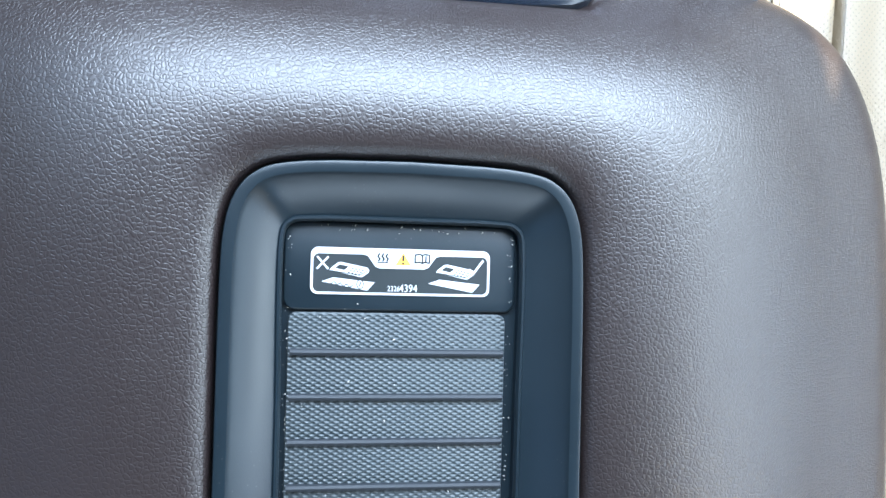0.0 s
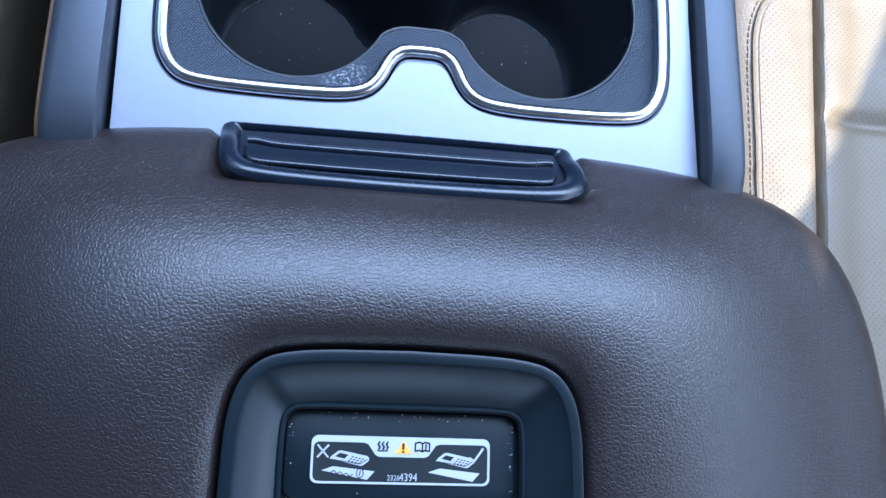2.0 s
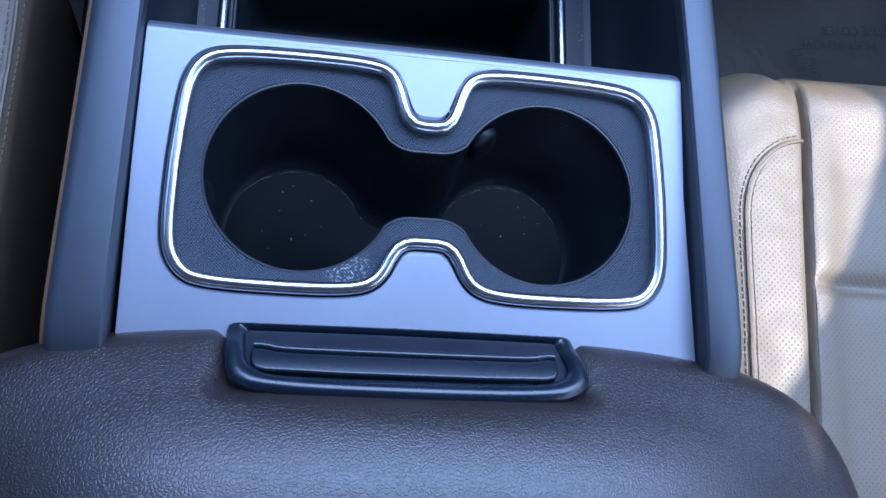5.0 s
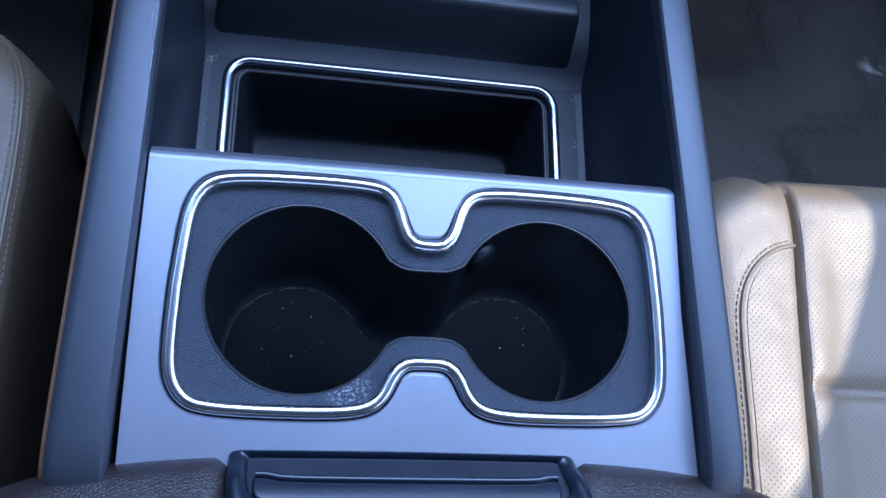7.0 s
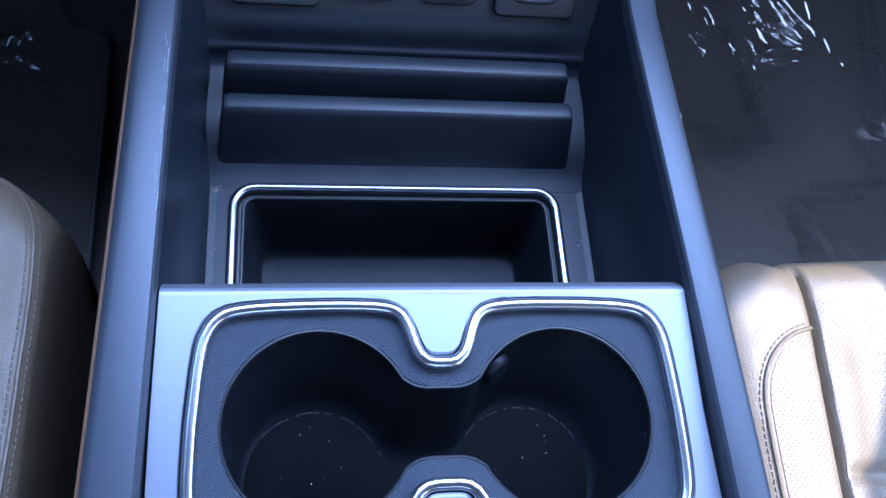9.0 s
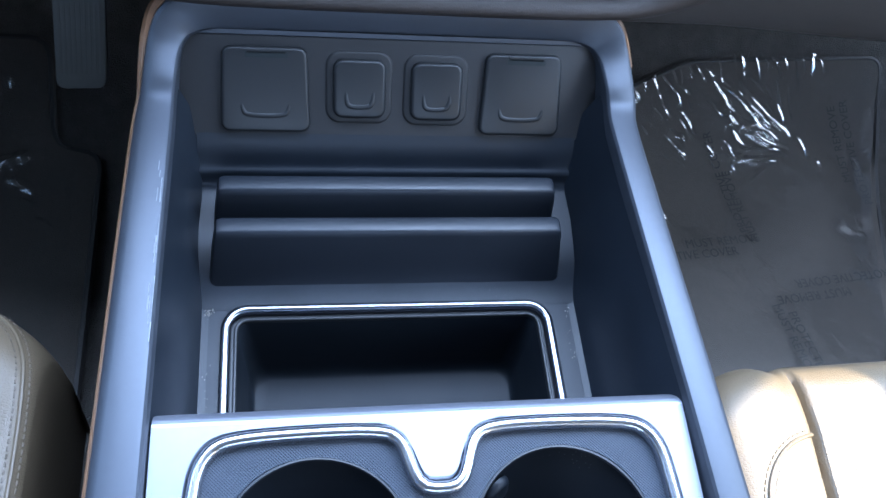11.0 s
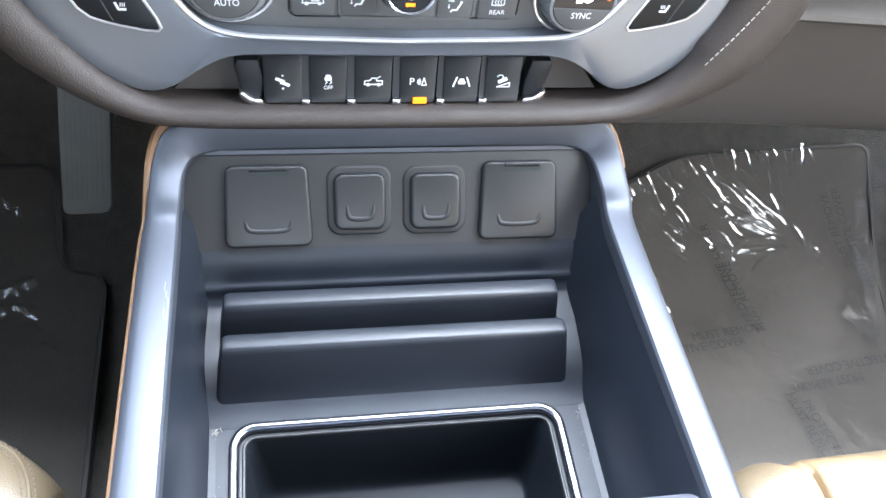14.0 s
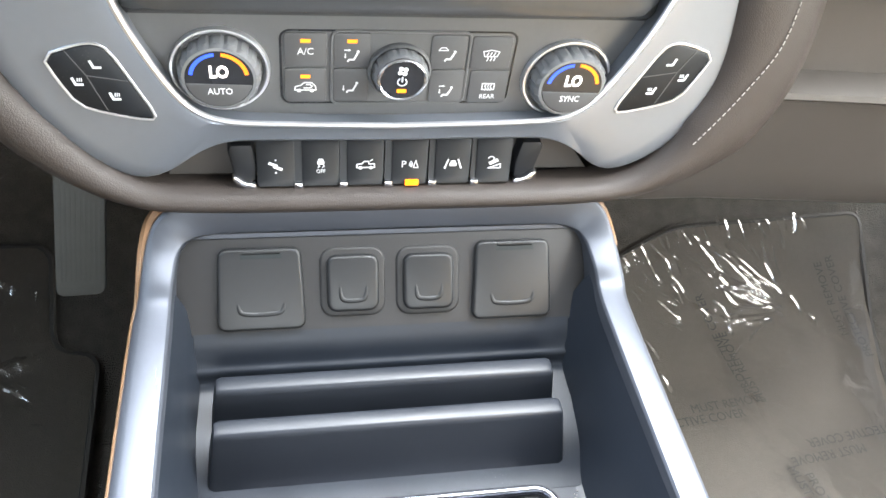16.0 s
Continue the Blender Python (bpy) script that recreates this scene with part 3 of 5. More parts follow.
bm = loft([at_w(inset(chrome_loop, 0.0007), -0.004), *[at_w(inset(chrome_loop, 0.0039 - 0.0032 * math.cos(radians(a))), -0.0004 + 0.0032 * math.sin(radians(a))) for a in range(0, 181, 15)], at_w(ch_in, -0.0010), at_w(ch_in, -0.008)], m=M_BEZ)
part("chrome_ring", bm, CHROME, plate, "bright chrome ring")
rub_out = inset(chrome_loop, 0.0070)
bm = band(rub_out, open_loop, M_BEZ, [(0, -0.0035), (0.10, -0.0035), (0.95, -0.0040), (1.0, -0.0052), (1.0, -0.0085)])
part("rubber_insert", bm, RUBBER, plate, "dark textured rubber insert")
part("insert_lip", tube([tuple(M_BEZ @ Vector((x, y, -0.0050))) for x, y in inset(open_loop, 0.0002)], 0.0010, 6, closed=True), BLACK, plate, "smooth lip round the cup openings")
# one double well: narrowed and leant back towards the armrest to fit the camera's view
def well_loop(f, extra=0.0):
    lp = inset(open_loop, 0.0040 * f + extra)
    return [(x * (1 - 0.095 * f) - 0.0070 * f, max(-0.0470, y - 0.0255 * f)) for x, y in lp]


WELL_W = -0.0470
loops = [at_w(well_loop(f), -0.0084 + (WELL_W + 0.0084) * f) for f in (0, 0.2, 0.4, 0.6, 0.8)]
loops += [at_w(well_loop(0.9, 0.0003), WELL_W + 0.0032), at_w(well_loop(0.97, 0.0011), WELL_W + 0.0011), at_w(well_loop(1.0, 0.0024), WELL_W + 0.0002)]
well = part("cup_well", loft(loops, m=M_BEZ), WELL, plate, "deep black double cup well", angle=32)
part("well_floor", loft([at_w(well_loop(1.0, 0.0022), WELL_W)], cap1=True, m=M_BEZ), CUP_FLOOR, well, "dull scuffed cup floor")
rnd = random.Random(8)
for cx, a0, a1, chance in ((-0.0606, 160, 25, 0.75), (0.0466, 150, -35, 0.65)):
    a, bm = a0, bmesh.new()
    while a > a1:
        step = 1.5 + 4.5 * rnd.random()
        if rnd.random() < chance:
            q = 0.0366 - 0.0006 * rnd.random()
            stroke(bm, [(cx + q * math.cos(radians(a - step * k / 3)), -0.0262 + q * math.sin(radians(a - step * k / 3))) for k in range(4)], 0.00022 + 0.00022 * rnd.random(), M_BEZ, WELL_W, WELL_W + 0.0003)
        a -= step + 0.5
    part("wear_ring", bm, WEAR, well, "pale broken wear ring")
for u, v, w, cx, cy in ((-0.1005, -0.0110, -0.0170, -0.060, -0.010), (0.0330, 0.0215, -0.0185, 0.0560, -0.008), (0.0985, -0.0130, -0.0200, 0.056, -0.012)):  # rubber fingers that steady a cup
    inward = Vector((cx - u, cy - v, 0)).normalized()
    m = M_BEZ @ frame_m((u - inward.x * 0.0030, v - inward.y * 0.0030, w), (-inward.y, inward.x, 0), (inward.x * 0.22, inward.y * 0.22, -0.975), (inward.x * 0.975, inward.y * 0.975, 0.22))
    bm = slab(rrect(0.0165, 0.0240, 0.0080, 6), m, -0.003, 0.0014, 0.0040, 6)
    tab = part("cup_tab", bm, TAB, well, "soft rubber cup finger")
    part("tab_slit", box(None, m, (-0.0022, 0.0, 0.0014), (0.0005, 0.014, 0.0003)), INK, tab)

# open tray in front of the plate
XT = -0.003
TRAY_Z = 0.333
for side in (-1, 1):
    rows_w = []
    for y in (0.300, 0.32, 0.35, 0.40, 0.44, 0.472, 0.49, 0.50):
        xt = (0.1305 - (y - 0.17) * 0.012) if side < 0 else (0.1418 - (y - 0.17) * 0.052)
        xb = 0.1155 + (0.0 if side < 0 else -0.002)
        zt = 0.4035 + (y - 0.17) * 0.054 - 0.006
        zb = TRAY_Z if y < 0.46 else TRAY_Z + min(0.05, (y - 0.46) * 1.4)
        sec = [(side * (xt + 0.001), y, zt)]
        for f, g in ((0.15, 0.14), (0.5, 0.46), (0.80, 0.76), (0.94, 0.93), (0.99, 1.0)):
            sec.append((side * (xt + (xb - xt) * g), y, zt + (zb - zt) * f))
        sec.append((side * (xb - 0.004), y, zb))
        rows_w.append(sec)
    part("tray_wall", loft(rows_w, closed=False), TRAY_FLOOR, console)

RING = rrect(0.2025, 0.0985, 0.016, 7, XT - 0.0005, 0.3520)
floor_out = rrect(0.232, 0.134, 0.003, 7, XT + 0.001, 0.3630)
M_TR = Matrix.Translation((0, 0, TRAY_Z))
part("tray_floor", band(floor_out, RING, M_TR, [(0, 0), (1, 0), (1, -0.004)]), TRAY_FLOOR, console)
bm = loft([at_w(RING, -0.003), *[at_w(inset(RING, 0.0031 - 0.0030 * math.cos(radians(a))), 0.0006 + 0.0030 * math.sin(radians(a))) for a in range(0, 181, 15)], at_w(inset(RING, 0.0064), -0.0012)], m=M_TR)
part("ring_seat", loft([at_w(inset(RING, 0.0060), -0.0022), at_w(inset(RING, 0.0076), -0.0022), *[at_w(inset(RING, 0.0088 - 0.0012 * math.cos(radians(a))), -0.0018 + 0.0012 * math.sin(radians(a))) for a in range(0, 181, 30)], at_w(inset(RING, 0.0100), -0.005)], m=M_TR), COVER, console, "dark bead round the bin opening")
part("bin_ring", bm, BIN_CHROME, console, "bright chrome bin ring")
bin_top = inset(RING, 0.0099)
bin_floor = rrect(0.166, 0.066, 0.012, 7, XT - 0.0005, 0.3450)
loops = []
for f, w in ((0, -0.0035), (0.06, -0.006), (0.2, -0.02), (0.50, -0.046), (0.58, -0.0525), (0.70, -0.0575), (0.84, -0.0605), (1.0, -0.0615)):
    loops.append([(a[0] + (b[0] - a[0]) * f, a[1] + (b[1] - a[1]) * f, w) for a, b in zip(bin_top, bin_floor)])
part("bin", loft(loops, cap1=True, m=M_TR), BIN, console, "deep black storage bin")


def rib(y0, y1, z1, xl, xr):
    prof = [(y0 - 0.004, TRAY_Z - 0.002), (y0 - 0.0015, TRAY_Z + 0.0012), (y0, TRAY_Z + 0.004), (y1 - 0.0022, z1 - 0.0045), (y1 - 0.0012, z1 - 0.0014), (y1 - 0.0003, z1 - 0.0003), (y1 + 0.0008, z1), (y1 + 0.0078, z1 + 0.0008), (y1 + 0.0090, z1 + 0.0002), (y1 + 0.0097, z1 - 0.0016), (y1 + 0.0100, z1 - 0.006), (y1 + 0.0102, TRAY_Z - 0.002)]
    cy, loops = y1 + 0.002, []
    for f, x in ((0.55, xl), (0.85, xl + 0.0012), (1, xl + 0.004), (1, xr - 0.004), (0.85, xr - 0.0012), (0.55, xr)):
        loops.append([(x + (0.006 if x > 0 else -0.006) * max(0, 1 - (z - TRAY_Z) / (z1 - TRAY_Z)), cy + (y - cy) * (0.5 + 0.5 * f), TRAY_Z + (z - TRAY_Z) * (0.82 + 0.18 * f)) for y, z in prof])
    return part("rib", loft(loops, closed=False, cap0=True, cap1=True), RIB, console, "black cross rib in the tray")


rib(0.4115, 0.4265, 0.3765, -0.1065, 0.0995)
rib(0.4425, 0.4525, 0.3815, -0.1055, 0.0985)
prof = chaikin([(0.398, TRAY_Z + 0.0004), (0.408, TRAY_Z + 0.0030), (0.420, 0.3425), (0.440, 0.3490), (0.468, 0.3530), (0.474, 0.3555), (0.4755, 0.362), (0.4765, 0.3655), (0.4790, 0.3662), (0.4805, 0.3685), (0.4855, 0.380), (0.4900, 0.3855)], 1)
part("tray_back", loft([[(x, y, z) for y, z in prof] for x in (-0.118, -0.06, 0, 0.06, 0.116)], closed=False), TRAY_FLOOR, console)

# outlet panel
P_OUT = chaikin([(-0.1285, -0.004), (-0.1275, 0.030), (-0.1252, 0.046), (-0.1180, 0.0560), (-0.102, 0.0580), (0.102, 0.0580), (0.1180, 0.0560), (0.1252, 0.046), (0.1285, 0.030), (0.1295, -0.004)], 2)
panel = part("outlet_panel", slab(P_OUT, M_PAN, -0.006, 0.001, 0.0008), PANEL_GREY, console, "dark grey outlet panel")
bm = loft([[tuple(pan(x, 0.054, 0.0)), tuple(pan(x, 0.0555, 0.002)), tuple(pan(x, 0.0580, 0.0025))] for x in (-0.119, -0.06, 0, 0.06, 0.119)], closed=False)
part("arch_return", bm, RAIL, console)


def outlet_cover(cx, cy, w, h):
    lp = [(x + (0.0012 if y < cy else -0.0006) * (1 if x > cx else -1), y) for x, y in rrect(w, h, 0.0055, 5, cx, cy)]
    c = part("outlet_cover", slab(lp, M_PAN, 0.0, 0.0052, 0.0022, 4), COVER, panel, "black hinged power outlet cover")
    # no recess: a dark bar laid on the cover paints the slot's shade
    part("hinge_slot_shade", box(None, M_PAN, (cx + 0.001, cy + h / 2 - 0.0044, 0.0046), (0.0240, 0.0032, 0.0016)), INK, c)
    part("hinge_tab", tube([tuple(M_PAN @ Vector((cx + 0.001 + 0.0108 * f, cy + h / 2 - 0.0018, 0.0046))) for f in (-1, 0, 1)], 0.0018, 10, normal=tuple(N_PAN)), COVER, c)
    g = chaikin([(cx - 0.0140, cy - 0.0020), (cx - 0.0134, cy - 0.0122), (cx - 0.010, cy - 0.0150), (cx + 0.010, cy - 0.0150), (cx + 0.0134, cy - 0.0122), (cx + 0.0140, cy - 0.0020)], 2)
    path = [tuple(M_PAN @ Vector((x, y, 0.0040 - 0.0014 * max(0, (y - cy + 0.0130) / 0.0110)))) for x, y in g]
    part("finger_lip", tube(path, 0.0019, 12, normal=tuple(N_PAN)), COVER, c)


def usb_cover(cx, cy, w, h):
    lp = rrect(w + 0.0085, h + 0.0085, 0.0090, 6, cx, cy)
    well = part("cover_well", slab(lp, M_PAN, 0.0, 0.0024, 0.0019, 4), PANEL_GREY, panel)
    lp = rrect(w, h, 0.006, 5, cx, cy - 0.0003)
    part("usb_cover", slab(lp, M_PAN, 0.0022, 0.0066, 0.0024, 4), COVER, well, "black rubber plug cover")
    g = chaikin([(cx - 0.0082, cy + 0.001), (cx - 0.0078, cy - 0.0085), (cx - 0.005, cy - 0.0108), (cx + 0.005, cy - 0.0108), (cx + 0.0078, cy - 0.0085), (cx + 0.0082, cy + 0.001)], 2)
    path = [tuple(M_PAN @ Vector((x, y, 0.0056 - 0.0010 * max(0, (y - cy + 0.0085) / 0.0095)))) for x, y in g]
    part("finger_lip", tube(path, 0.0018, 12, normal=tuple(N_PAN)), COVER, well)


outlet_cover(-0.0775, 0.0240, 0.0500, 0.0500)
outlet_cover(0.0775, 0.0240, 0.0490, 0.0500)
usb_cover(-0.0225, 0.0262, 0.0315, 0.0350)
usb_cover(0.0240, 0.0255, 0.0315, 0.0350)

# ---- armrest ----
armrest = thing("armrest_lid", (0, -0.05, 0.36), "dark brown pebbled leather armrest lid with a phone pocket", "armrest")
AR_F = chaikin([(0, 0.1715), (-0.085, 0.1708), (-0.140, 0.1655), (-0.182, 0.154), (-0.209, 0.130), (-0.2240, 0.090), (-0.2285, 0.04), (-0.2285, -0.05)], 3)
AR_B = [(0, -0.27), (-0.15, -0.27), (-0.200, -0.26), (-0.2285, -0.22), (-0.2285, -0.05)]


def arm_loop(front, back, n=72):
    fl, bl = resample(front, n), resample(back[::-1], n)
    half = fl + bl[1:]
    return half + [(-x, y) for x, y in half[-2:0:-1]]


pocket_f = chaikin([(0, 0.0705), (-0.046, 0.0695), (-0.0610, 0.0630), (-0.0680, 0.0480), (-0.0690, 0.02), (-0.0690, -0.02)], 2)
pocket_b = [(0, -0.13), (-0.05, -0.13), (-0.069, -0.11), (-0.069, -0.02)]
arm_out, pocket_out = arm_loop(AR_F, AR_B), arm_loop(pocket_f, pocket_b)
arm_out = [(x + 0.0065 * min(1, max(0, (x - 0.10) / 0.10)), y) for x, y in arm_out]


def blend(f):
    return [(a[0] + (b[0] - a[0]) * f, a[1] + (b[1] - a[1]) * f) for a, b in zip(arm_out, pocket_out)]


loops = [at_w(inset(arm_out, 0.006), 0.350), at_w(inset(arm_out, 0.001), 0.368)]
for f, z in ((0.0, 0.3830), (0.006, 0.3875), (0.016, 0.3905), (0.035, 0.3935), (0.06, 0.3962), (0.09, 0.3985), (0.13, 0.4012), (0.17, 0.4040), (0.21, 0.4066), (0.26, 0.4100), (0.29, 0.4121), (0.32, 0.4143), (0.36, 0.4172), (0.47, 0.4248), (0.58, 0.4310), (0.70, 0.4358), (0.80, 0.4378), (0.88, 0.4378), (0.94, 0.4370), (0.975, 0.4352), (0.993, 0.4326), (1.0, 0.426)):
    row = []
    for x, y in blend(f):  # a shallow seat for the latch
        k = max(0, min(1, (0.0845 - abs(x + 0.002)) / 0.006)) * max(0, min(1, (y - 0.1365) / 0.007))
        k = k * k * (3 - 2 * k)
        row.append((x, y, z - 0.0085 * k))
    loops.append(row)
cushion = part("cushion", loft(loops), BROWN_LEATHER, armrest, "dark brown pebbled leather", angle=70)
# pocket
rim = inset(pocket_out, 0.0006)
inner_f = chaikin([(0, 0.0475), (-0.040, 0.0475), (-0.0445, 0.0455), (-0.0460, 0.041), (-0.0462, 0.02), (-0.0455, -0.02)], 1)
inner_b = [(0, -0.105), (-0.043, -0.105), (-0.0452, -0.10), (-0.0455, -0.02)]
pocket_in = arm_loop(inner_f, inner_b)
loops = []
for f, z in ((0.0, 0.420), (0.0, 0.4338), (0.018, 0.4347), (0.08, 0.4350), (0.20, 0.4346), (0.27, 0.4328), (0.88, 0.4228), (0.95, 0.4224), (1.0, 0.4212), (1.0, 0.4150)):
    loops.append([(a[0] + (b[0] - a[0]) * f, a[1] + (b[1] - a[1]) * f, z) for a, b in zip(rim, pocket_in)])
pocket = part("pocket_frame", loft(loops), POCKET, armrest, "dark plastic pocket frame", angle=30)
path = [(x, y, 0.4226) for x, y in inset(pocket_in, -0.0012)]
part("inner_bead", tube(path, 0.0009, 6, closed=True), POCKET, pocket)
floor_loop = inset(pocket_in, -0.0005)
part("pocket_floor", loft([at_w(floor_loop, 0.4165)], cap1=True), POCKET, pocket)
mat_lp = rrect(0.0850, 0.118, 0.003, 3, -0.001, -0.0465)
pmat = part("pocket_mat", slab(mat_lp, I4, 0.4166, 0.4182, 0.0006), MAT_RUBBER, pocket, "dark ribbed rubber pocket mat")
for i in range(1, 8):
    y = 0.0143 - 0.0172 * i
    prof = [(y - 0.0014, 0.4178), (y - 0.0010, 0.4196), (y, 0.4201), (y + 0.0010, 0.4196), (y + 0.0016, 0.4178)]
    part("mat_ridge", loft([[(x, a, b) for a, b in prof] for x in (-0.0425, -0.0418, 0.0400, 0.0407)], closed=False, cap0=True, cap1=True), RIDGE, pmat)
# warning label
lab = thing("warning_label", (0, 0.029, 0.418), "black and white phone pocket warning label", "label")
M_LAB = Matrix.Translation((-0.0005, 0.0285, 0.4186))
part("pocket_pad", slab(rrect(0.0906, 0.0338, 0.0045, 5, -0.0003, 0.0303), I4, 0.4166, 0.41855, 0.0008), POCKET, pocket)
base = part("sticker", slab(rrect(0.0705, 0.0185, 0.003, 5), M_LAB, 0, 0.0003, 0.0001, 1), INK, lab, "black sticker")
part("border", band(rrect(0.0700, 0.0180, 0.0028, 6), rrect(0.0682, 0.0147, 0.0022, 6, 0, -0.0008), M_LAB, [(0, 0.0003), (0, 0.00045), (1, 0.00045), (1, 0.0003)]), WHITE, base, "white border")
bm = bmesh.new()
flat(bm, [(-0.0155, 0.0067), (-0.0132, 0.0060), (-0.0103, 0.0020), (-0.0087, 0.0013), (0.0089, 0.0013), (0.0105, 0.0020), (0.0134, 0.0060), (0.0157, 0.0067)], M_LAB, 0.0003, 0.00047)
part("header", bm, WHITE, base, "white header field")
bm = bmesh.new()
flat(bm, [(-0.0026, 0.0027), (0.0036, 0.0027), (0.0005, 0.0076)], M_LAB, 0.0005, 0.0007)
tri = part("triangle", bm, AMBER_PRINT, base, "orange warning triangle")
bm = bmesh.new()
box(bm, M_LAB, (0.0005, 0.0054, 0.00072), (0.0010, 0.0024, 0.0001))
box(bm, M_LAB, (0.0005, 0.0034, 0.00072), (0.0010, 0.0008, 0.0001))
part("mark", bm, INK, tri)
bm = bmesh.new()
for dx in (-0.0016, 0, 0.0016):
    stroke(bm, [(-0.0075 + dx, 0.0042), (-0.0070 + dx, 0.0050), (-0.0078 + dx, 0.0060), (-0.0072 + dx, 0.0070)], 0.0006, M_LAB, 0.0005, 0.0007)
stroke(bm, [(-0.0095, 0.0036), (-0.0055, 0.0036)], 0.0004, M_LAB, 0.0005, 0.0006)
part("heat_symbol", bm, INK, base)
bm = bmesh.new()
stroke(bm, [(0.0052, 0.0038), (0.0052, 0.0068), (0.0070, 0.0072), (0.0080, 0.0066), (0.0080, 0.0036), (0.0070, 0.0041), (0.0052, 0.0038)], 0.0006, M_LAB, 0.0005, 0.0006)
stroke(bm, [(0.0080, 0.0066), (0.0090, 0.0072), (0.0108, 0.0068), (0.0108, 0.0038), (0.0090, 0.0041), (0.0080, 0.0036)], 0.0006, M_LAB, 0.0005, 0.0006)
box(bm, M_LAB, (0.0094, 0.0054, 0.00055), (0.0006, 0.0022, 0.0001))
part("book_symbol", bm, INK, base)
for sx, nm in ((-1, "cross"), (1, "tick")):
    bm = bmesh.new()
    if sx < 0:
        stroke(bm, [(-0.0325, 0.0052), (-0.0285, 0.0008)], 0.0007, M_LAB, 0.0003, 0.0005)
        stroke(bm, [(-0.0285, 0.0052), (-0.0325, 0.0008)], 0.0007, M_LAB, 0.0003, 0.0005)
    else:
        stroke(bm, [(0.0270, 0.0016), (0.0283, -0.0002), (0.0322, 0.0052)], 0.0008, M_LAB, 0.0003, 0.0005)
    part(nm, bm, WHITE, base)
    cx = -0.0202 if sx < 0 else 0.0212
    bm = bmesh.new()
    flat(bm, [(cx - 0.0076, 0.0002), (cx - 0.0070, 0.0012), (cx - 0.0044, 0.0032), (cx - 0.0032, 0.0034), (cx + 0.0070, 0.0014), (cx + 0.0076, 0.0004), (cx + 0.0074, -0.0004), (cx + 0.0050, -0.0022), (cx + 0.0040, -0.0022)], M_LAB, 0.0003, 0.00045)
    ph = part("phone_symbol", bm, WHITE, base)
    bm = bmesh.new()
    flat(bm, [(cx - 0.0056, 0.0011), (cx - 0.0038, 0.0025), (cx - 0.0004, 0.0018), (cx - 0.0020, 0.0003)], M_LAB, 0.00045, 0.00055)
    for i in range(4):
        for j in range(3):
            box(bm, M_LAB, (cx + 0.0012 + 0.0013 * i - 0.0007 * j, 0.0011 - 0.00028 * i - 0.0008 * j, 0.0005), (0.0008, 0.00045, 0.0001))
    stroke(bm, [(cx - 0.0068, 0.0000), (cx + 0.0040, -0.0016), (cx + 0.0068, 0.0002)], 0.0003, M_LAB, 0.00045, 0.0005)
    part("keys", bm, INK, ph)
    bm = bmesh.new()
    flat(bm, [(cx - 0.0106, -0.0042), (cx - 0.0062, -0.0026), (cx + 0.0098, -0.0042), (cx + 0.0070, -0.0074)], M_LAB, 0.0003, 0.00042)
    sh = part("pad_symbol", bm, WHITE, base)
    if sx < 0:  # coins and a chain lie on the pad
        bm = bmesh.new()
        squiggle = [(cx - 0.0070 + 0.0012 * i, -0.0044 - 0.00022 * i + (0.0005 if i % 2 else -0.0005)) for i in range(8)]
        stroke(bm, squiggle, 0.00035, M_LAB, 0.00042, 0.0005)
        stroke(bm, [(cx + 0.0042 + 0.0013 * math.cos(radians(k)), -0.0050 + 0.0017 * math.sin(radians(k))) for k in range(0, 361, 30)], 0.00035, M_LAB, 0.00042, 0.0005)
        stroke(bm, [(cx + 0.0044, -0.0041), (cx + 0.0040, -0.0058)], 0.0004, M_LAB, 0.00042, 0.0005)
        part("clutter_symbol", bm, INK, sh)
lettering("number", "4394", 0.0042, M_LAB @ Matrix.Translation((0.0028, -0.0064, 0.0004)), WHITE, base, 0.0001, 0.85)
lettering("number", "2326", 0.0029, M_LAB @ Matrix.Translation((-0.0030, -0.0066, 0.0004)), WHITE, base, 0.0001, 0.85)

# latch in the front lip
M_LAT = frame_m((-0.002, 0.1555, 0.4028), (1, 0, 0), (0, 0.86, -0.51), (0, 0.51, 0.86))
lat_o = chaikin([(-0.0800, 0.0195), (-0.0802, 0.0150), (-0.0800, -0.002), (-0.0765, -0.0120), (-0.0650, -0.0182), (0.0, -0.0196), (0.0660, -0.0186), (0.0795, -0.0125), (0.0838, -0.004), (0.0800, 0.0150), (0.0790, 0.0195), (0.0740, 0.0197), (0.0, 0.0205), (-0.0750, 0.0197)], 2, closed=True)
lat_i = [(x * 0.895, y * 0.70 + 0.0030) for x, y in lat_o]
bm = band(lat_o, lat_i, M_LAT, [(0, -0.006), (0.0, -0.0005), (0.10, 0.0010), (0.28, 0.0020), (0.55, 0.0022), (0.82, 0.0012), (1.0, -0.0008), (1.0, -0.0075)])
back_of = M_LAT.inverted()
for v in bm.verts:  # the rim thins out towards the plate
    q = back_of @ v.co
    k = max(0, min(1, (q.y - 0.004) / 0.010))
    v.co = M_LAT @ Vector((q.x, q.y, q.z - 0.0026 * k * k * (3 - 2 * k)))
latch = part("latch", bm, LATCH, armrest, "dark blue-black plastic latch", angle=30)
part("latch_well", loft([at_w(inset(lat_i, -0.001), -0.0034)], cap1=True, m=M_LAT), LATCH_WELL, latch)
h_o = chaikin([(-0.063, 0.0068), (-0.0690, 0.0060), (-0.0690, -0.0050), (-0.060, -0.0078), (0.060, -0.0078), (0.0690, -0.0050), (0.0690, 0.0060), (0.063, 0.0068), (0.058, 0.0042), (-0.058, 0.0042)], 1, closed=True)
